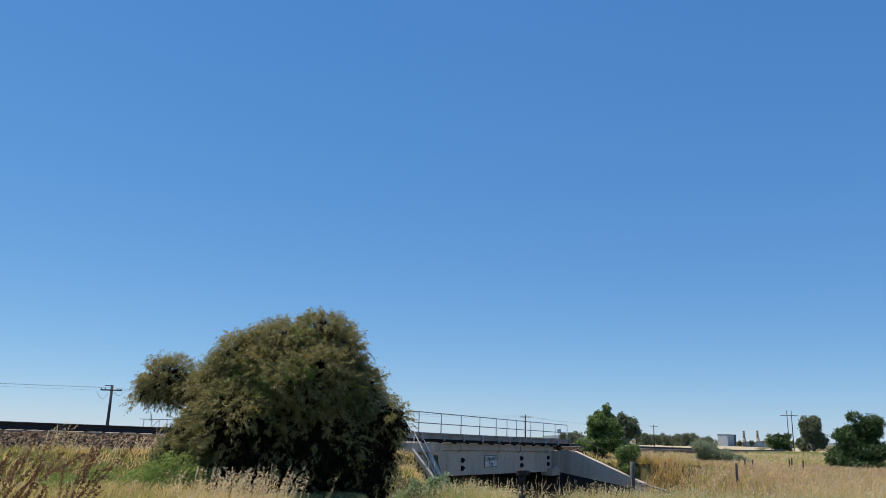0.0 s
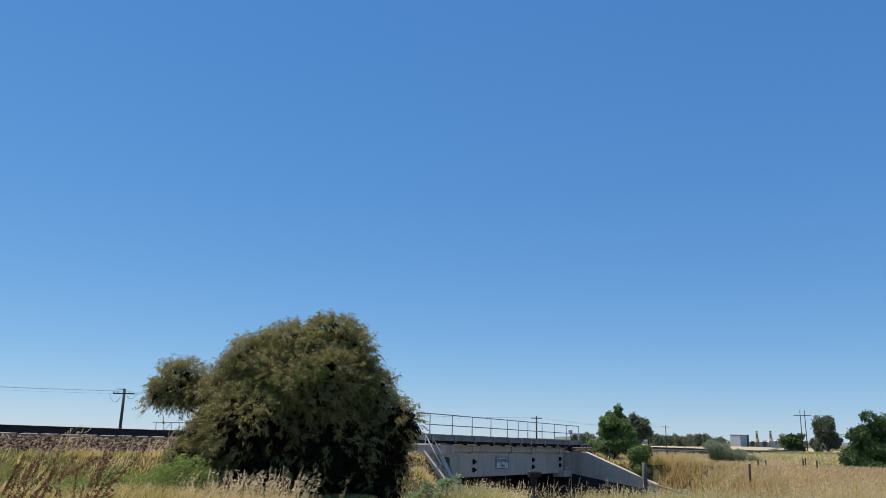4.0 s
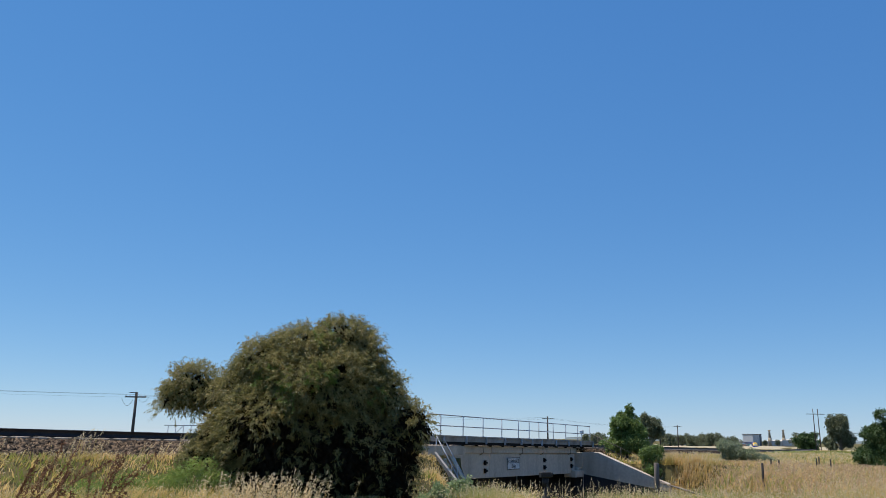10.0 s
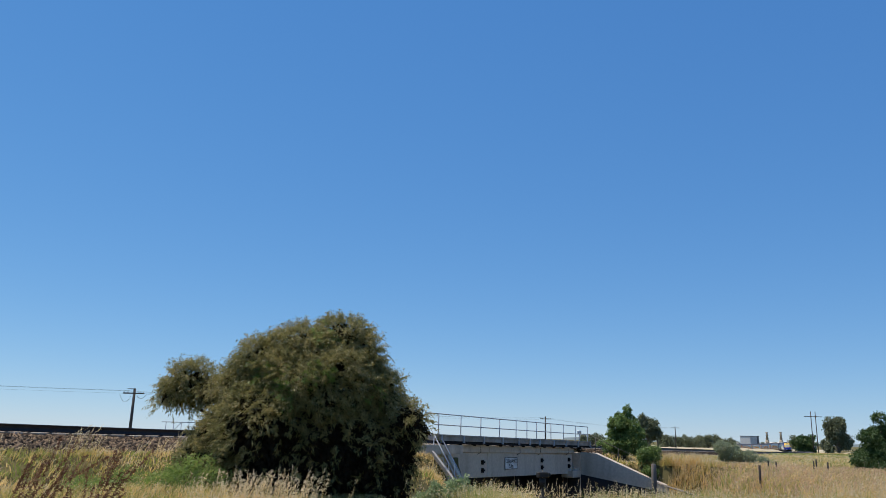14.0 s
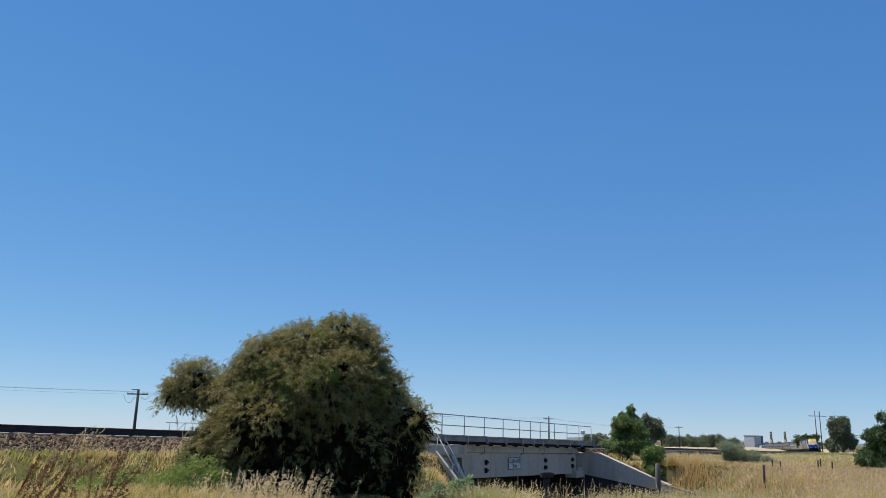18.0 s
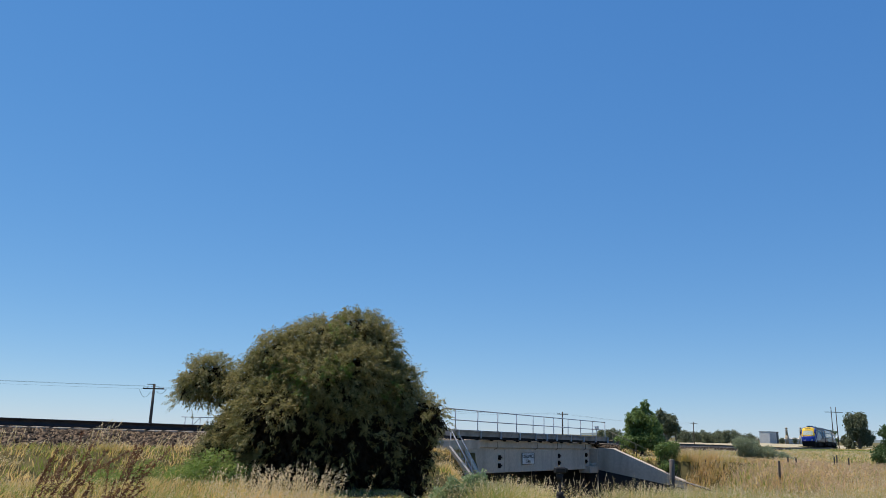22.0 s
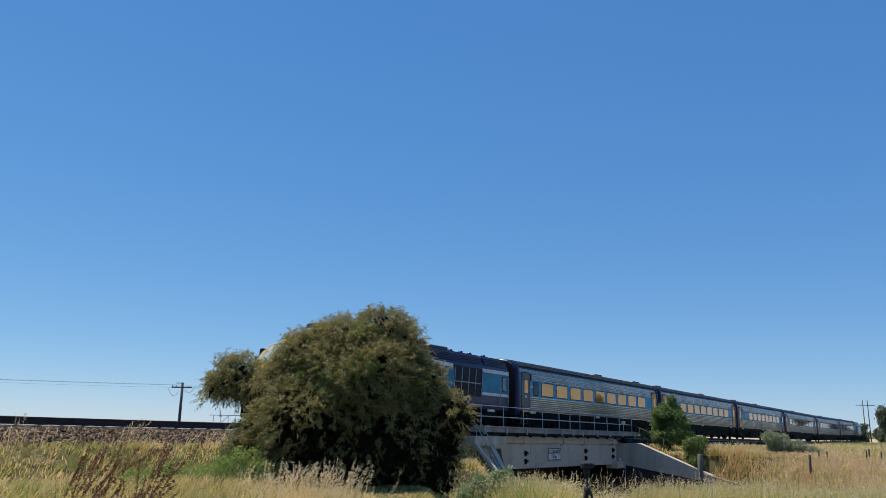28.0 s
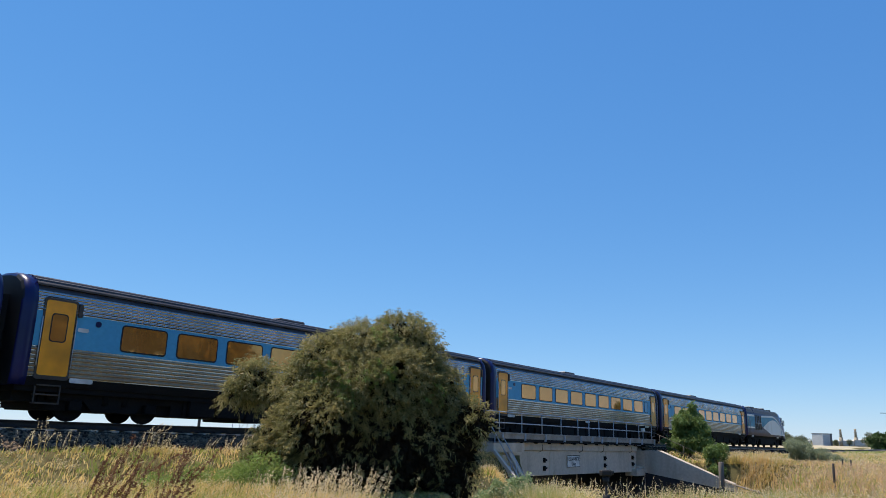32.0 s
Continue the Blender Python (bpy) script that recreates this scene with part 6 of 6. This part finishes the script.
def power_pole(x, y, top, z0, arm, label, lean=0.0):
    p = thing("power_pole", Matrix.Translation((x, y, z0)) @ Matrix.Rotation(lean, 4, "Y"), label, "power pole", "pole line")
    h = top - z0
    bm = bmesh.new()
    rod(bm, (0, 0, -0.5), (0, 0, h), 0.2, 0.14, 10)
    part("pole", bm, "pole", p)
    bm = bmesh.new()
    box(bm, -arm / 2, arm / 2, -0.2, -0.08, h - 0.62, h - 0.48)
    bevel(bm, 0.01)
    part("crossarm", bm, "pole", p)
    for k in (-0.47, -0.28, 0.28, 0.47):
        bm = bmesh.new()
        rod(bm, (arm * k, -0.14, h - 0.48), (arm * k, -0.14, h - 0.3), 0.05, 0.03, 6)
        part("insulator", bm, "white" if k > 0 else "pole", p)
    return p


lone = power_pole(-35.0, 88.3, 6.0, -1.0, 2.4, "dark timber power pole beyond the railway")
bm = bmesh.new()
box(bm, -0.75, 0.05, -0.2, -0.1, 6.9, 6.98)
part("upper_arm", bm, "pole", lone)
for x0, x1, z0, z1, dip in ((-1.6, -0.3, 6.35, 6.1, 0.75), (0.4, 1.5, 6.2, 6.45, 0.45)):
    bm = bmesh.new()
    prev = None
    for k in range(9):
        t = k / 8
        p = (x0 + (x1 - x0) * t, -0.16, z0 + (z1 - z0) * t - dip * 4 * t * (1 - t))
        if prev:
            rod(bm, prev, p, 0.018, seg=5, cap=False)
        prev = p
    part("jumper_wire", bm, "wire", lone)
power_pole(24.1, 178.4, 6.5, -1.0, 2.5, "dark timber power pole beyond the bridge")
power_pole(86.6, 287.2, 7.1, -2.0, 2.8, "dark timber power pole on the plain")
power_pole(64.4, 231.2, 6.6, -1.5, 2.2, "dark timber power pole behind a gum tree")
twin = thing("twin_pole_structure", (129.9, 270.5, -1.9), "tall twin-pole power line structure with one crossarm", "power pole")
for x in (-0.8, 0.8):
    bm = bmesh.new()
    rod(bm, (x, 0, -0.5), (x, 0, 14.9), 0.17, 0.12, 10)
    part("pole", bm, "pole", twin)
bm = bmesh.new()
box(bm, -3.1, 3.1, -0.1, 0.1, 13.05, 13.25)
part("crossarm", bm, "pole", twin)


def cable(a, b, sag, r, parent):
    bm = bmesh.new()
    a, b = Vector(a), Vector(b)
    prev = None
    for k in range(13):
        t = k / 12
        p = a.lerp(b, t) - Vector((0, 0, sag * 4 * t * (1 - t)))
        ring = [bm.verts.new(p + Vector((dx * r, 0, dz * r))) for dx, dz in ((1, 0), (0, 1), (-1, 0), (0, -1))]
        if prev is not None:
            for i in range(4):
                bm.faces.new((prev[i], prev[(i + 1) % 4], ring[(i + 1) % 4], ring[i]))
        prev = ring
    part("wire", bm, "wire", parent)


wires = thing("overhead_wires", (0, 0, 0), "thin overhead wires between the poles", "wires")
for dx, dz in ((-1.1, -0.3), (-0.6, -0.25), (0.6, -0.3), (1.1, -0.6)):
    cable((-35.0 + dx, 88.2, 6.0 + dz), (-98.0 + dx, -8.0, 6.2 + dz), 1.0, 0.0055, wires)
    cable((-35.0 + dx, 88.2, 6.0 + dz), (24.1 + dx, 178.3, 6.5 + dz), 1.0, 0.0055, wires)
    cable((24.1 + dx, 178.3, 6.5 + dz), (86.6 + dx, 287.1, 7.1 + dz), 1.0, 0.0055, wires)

frame_h = thing("steel_frame", Matrix.Translation((-22.7, 66.2, -0.4)), "low galvanised steel frame behind the track", "steel frame")
for x in (-0.55, 0.1, 0.75, 1.4):
    bm = bmesh.new()
    rod(bm, (x, 0, -0.3), (x, 0, 2.6), 0.035, seg=6)
    part("upright", bm, "galv", frame_h)
bm = bmesh.new()
rod(bm, (-0.9, 0, 2.58), (1.9, 0, 2.58), 0.04, seg=6)
rod(bm, (-0.9, 0, 1.85), (1.9, 0, 1.85), 0.03, seg=6)
rod(bm, (0.1, 0, 1.85), (0.75, 0, 2.58), 0.025, seg=6)
part("top_bar", bm, "galv", frame_h)


def shed(name, x, y, z, w, d, h, label, wall="shed", roof="shed_dark", rise=0.0, turn=-22):
    p = thing(name, pose(x, y, z, 0, 0, turn), label, "building")
    bm = bmesh.new()
    box(bm, -w / 2, w / 2, -d / 2, d / 2, -0.5, h)
    part("wall", bm, wall, p)
    bm = bmesh.new()
    prism(bm, [(-d / 2 - 0.2, h + 0.003), (d / 2 + 0.2, h + 0.003), (d / 2 + 0.2, h + 0.3), (0, h + 0.3 + rise), (-d / 2 - 0.2, h + 0.3)], -w / 2 - 0.2, w / 2 + 0.2)
    part("roof", bm, roof, p)
    return p


shed("factory_building", 221.0, 558.0, -1.8, 8.6, 9.0, 8.4, "pale grey box-shaped factory building far off", "white", turn=-60)
# separate dark box for the factory's side away from the sun
shed("factory_shade_side", 226.5, 560.0, -1.5, 4.0, 9.0, 8.0, "dark grey box added as the shaded side of a far factory building", "shed_dark")
for k, (x, y, w, h) in enumerate(((236.0, 556.0, 9, 4.2), (244.0, 552.0, 8, 5.0), (250.0, 548.0, 8, 5.6), (212.0, 565.0, 7, 3.4), (258.0, 546.0, 8, 5.4))):
    shed("long_shed", x, y, -1.7, w, 10, h * 0.85, "low pale factory shed far off", "white" if k < 2 else "shed", "shed", 0.8)
for x, y, h in ((231.75, 553.4, 11.9), (240.1, 549.9, 12.2)):
    tw = thing("process_tower", (x, y, -2.0), "slender pale factory tower with platforms", "tower")
    bm = bmesh.new()
    rod(bm, (0, 0, 0), (0, 0, h * 0.55), 1.7, 1.2, 8)
    rod(bm, (0, 0, h * 0.55), (0, 0, h), 0.9, 0.6, 8)
    part("shaft", bm, "silo", tw)
    for k in (0.4, 0.62, 0.8, 0.95):
        bm = bmesh.new()
        rod(bm, (0, 0, h * k), (0, 0, h * k + 0.25), 1.6 - 0.5 * k, seg=8)
        part("platform", bm, "silo", tw)

for k, (x, y, w, h) in enumerate(((233.5, 545.0, 5, 4.2), (245.5, 541.0, 6, 4.6), (252.0, 539.0, 5, 4.2), (226.0, 548.0, 5, 4.0))):
    tree("far_tree", x, y, w, h, "small dark tree before the factory sheds", "tree", "fargreen", 90 + k, 0.5, 160, 6, 6, 0.1, 0.02)

# a pale mown field before the factory, and a low spoil mound in the bend of the line
bm = bmesh.new()
grid = []
for d in (250, 275, 300, 320, 345, 385, 440, 500, 560):
    row = []
    for a in np.arange(13.0, 30.1, 0.5):
        x, y = d * math.sin(radians(a)), d * math.cos(radians(a))
        row.append(bm.verts.new((x, y, gz(x, y) + 0.06 + 0.05 * math.sin(a * 3 + d))))
    grid.append(row)
for r0_, r1_ in zip(grid, grid[1:]):
    for i in range(len(r0_) - 1):
        bm.faces.new((r0_[i], r0_[i + 1], r1_[i + 1], r1_[i]))
solid("dry_field", bm, "dryland", "pale bare field in front of the far factory", "field", kind="structure")
bm = bmesh.new()
grid = []
for j in range(7):
    row = []
    for i in range(25):
        u, w = i / 24, j / 6
        a, d = radians(19.6 + 4.6 * u), 312 + 24 * w
        x, y = d * math.sin(a), d * math.cos(a)
        up = 1.1 * math.sin(math.pi * w) ** 0.7 * min(1, 5 * u, 3.2 * (1 - u)) * (0.85 + 0.15 * math.sin(i * 1.3 + j))
        row.append(bm.verts.new((x, y, gz(x, y) - 0.1 + up)))
    grid.append(row)
for r0_, r1_ in zip(grid, grid[1:]):
    for i in range(len(r0_) - 1):
        bm.faces.new((r0_[i], r0_[i + 1], r1_[i + 1], r1_[i])).smooth = True
solid("earth_mound", bm, "dryland", "low pale earth mound beside the railway bend", "mound")

# the far rise of the land
bm = bmesh.new()
prev = None
for k in range(30):
    a = radians(9 + 2.2 * k)
    d, h = 3300 + 200 * math.sin(k * 1.7), 7 + 6 * math.sin(k * 0.8) + 4 * math.sin(k * 2.1)
    ring = [bm.verts.new((d * math.sin(a), d * math.cos(a), -6)), bm.verts.new((d * 1.03 * math.sin(a), d * 1.03 * math.cos(a), max(3, h))), bm.verts.new((d * 1.2 * math.sin(a), d * 1.2 * math.cos(a), -6))]
    if prev:
        for i in range(2):
            bm.faces.new((prev[i], prev[i + 1], ring[i + 1], ring[i]))
    prev = ring
solid("backdrop", bm, "ridge", "low hazy grey-green ridge on the horizon", "ridge", kind="structure")

# a camera left standing on a tripod in the verge
TX, TY = 1.31, 10.0
TOP_Z = 1.11
tz = gz(TX, TY)
th = TOP_Z - tz
tripod = thing("tripod", Matrix.Translation((TX, TY, tz)), "black tripod standing in the verge grass", "tripod")
bm = bmesh.new()
rod(bm, (0, 0, th * 0.55), (0, 0, th - 0.06), 0.017, seg=8)
part("centre_column", bm, "black", tripod)
bm = bmesh.new()
rod(bm, (0, 0, th - 0.1), (0, 0, th), 0.035, 0.045, seg=10)
rod(bm, (0, 0.02, th - 0.05), (0.05, -0.22, th - 0.16), 0.008, seg=6)
part("pan_head", bm, "black", tripod)
bm = bmesh.new()
rod(bm, (0, 0, th - 0.3), (0, 0, th - 0.22), 0.045, seg=10)
part("collar", bm, "black", tripod)
for k in range(3):
    a = radians(100 + 120 * k)
    bm = bmesh.new()
    foot = Vector((0.36 * math.cos(a), 0.36 * math.sin(a), gz(TX + 0.36 * math.cos(a), TY + 0.36 * math.sin(a)) - tz))
    hip = Vector((0.04 * math.cos(a), 0.04 * math.sin(a), th - 0.27))
    rod(bm, hip, hip.lerp(foot, 0.5), 0.016, seg=8)
    rod(bm, hip.lerp(foot, 0.47), foot, 0.011, seg=8)
    part("leg", bm, "black", tripod)
video = thing("video_camera", Matrix.Translation((TX, TY, TOP_Z + 0.004)) @ Matrix.Rotation(radians(20), 4, "Z"), "small black video camera mounted on a tripod", "camera")
bm = bmesh.new()
box(bm, -0.072, 0.072, -0.042, 0.042, 0.0, 0.075)
bevel(bm, 0.012)
part("body", bm, "black", video)
bm = bmesh.new()
rod(bm, (0.07, 0, 0.04), (0.1, 0, 0.04), 0.028, seg=14)
part("lens_barrel", bm, "black", video)
bm = bmesh.new()
box(bm, -0.07, 0.05, -0.056, -0.044, 0.01, 0.066)
bevel(bm, 0.004)
part("side_screen", bm, "black", video)

# a dragonfly that crosses close to the camera
dragonfly = thing("dragonfly", (9, -4, 2.5), "small dark red-brown dragonfly in flight", "insect")
bm = bmesh.new()
rod(bm, (0, -0.012, 0), (0, 0.004, 0), 0.0012, 0.002, 8)
rod(bm, (0, 0.004, 0), (0, 0.009, 0), 0.002, 0.0012, 8)
part("body", bm, "dock", dragonfly)
for sx in (1, -1):
    for y in (0.003, -0.001):
        bm = bmesh.new()
        prism(bm, [(y - 0.001, 0), (y + 0.001, 0), (y + 0.001, 0.0002), (y - 0.001, 0.0002)], sx * 0.001, sx * 0.009)
        part("wing", bm, "dock", dragonfly)


# ---------- pieces of the track ----------
for k in range(-4, 66):
    ob = new("sleeper", SLEEPER)
    ob.parent = track
    ob.matrix_basis = along(k * 0.67, 0, 0.0)
sl_v = np.array([w.co for w in SLEEPER.vertices])
sl_f = [np.array([list(p.vertices) for p in SLEEPER.polygons if len(p.vertices) == n]) for n in (3, 4)]
sl_f = [q for q in sl_f if len(q)]
vs, fs, k0 = [], [], 0
for s in list(np.arange(-200, -3, 0.67)) + list(np.arange(44.3, 330, 0.67)):
    m = np.array(along(s))
    vs.append(sl_v @ m[:3, :3].T + m[:3, 3])
    for q in sl_f:
        fs.append(q + k0)
    k0 += len(sl_v)
ob = new("far_sleepers", arrays("far_sleepers", np.concatenate(vs), fs, "sleeper"))
ob.parent = track
ob["kind"] = "stuff"

# ballast stones on the near shoulder
OCT_V = np.array([(1, 0, 0), (-1, 0, 0), (0, 1, 0), (0, -1, 0), (0, 0, 1), (0, 0, -1)], dtype=float)
OCT_F = np.array([(0, 2, 4), (2, 1, 4), (1, 3, 4), (3, 0, 4), (2, 0, 5), (1, 2, 5), (3, 1, 5), (0, 3, 5)])


def stones(n, s0, s1, o0, o1, size):
    s, o = s0 + (s1 - s0) * rng.random(n), o0 + (o1 - o0) * rng.random(n)
    ao = np.abs(o)
    z = np.where(ao < 1.7, -0.33 - (ao - 1.3) * 0.17, -0.4 - (ao - 1.7) * 0.31) - 0.03 * rng.random(n)
    p = line(s, o, z)
    sc = size * (0.4 + 0.9 * rng.random((n, 1, 3)) ** 1.3)
    q = OCT_V[None] * sc * (0.7 + 0.6 * rng.random((n, 6, 1)))
    # each stone lies turned at random
    e1 = unit(rng.normal(size=(n, 3)))
    e2 = unit(np.cross(e1, rng.normal(size=(n, 3))))
    e3 = np.cross(e1, e2)
    q = q[..., 0:1] * e1[:, None] + q[..., 1:2] * e2[:, None] + q[..., 2:3] * e3[:, None]
    v = (q + p[:, None]).reshape(-1, 3)
    f = (OCT_F[None] + (np.arange(n) * 6)[:, None, None]).reshape(-1, 3)
    return v, f


pieces = [stones(12500, 2, 28.6, 1.27, 3.6, 0.09), stones(3000, 54, 80, 1.4, 3.4, 0.07)]
v, fs = merge(pieces)
ob = new("ballast_stones", arrays("ballast_stones", v, fs, "stone"))
ob.parent = track
ob["kind"] = "stuff"

motions()
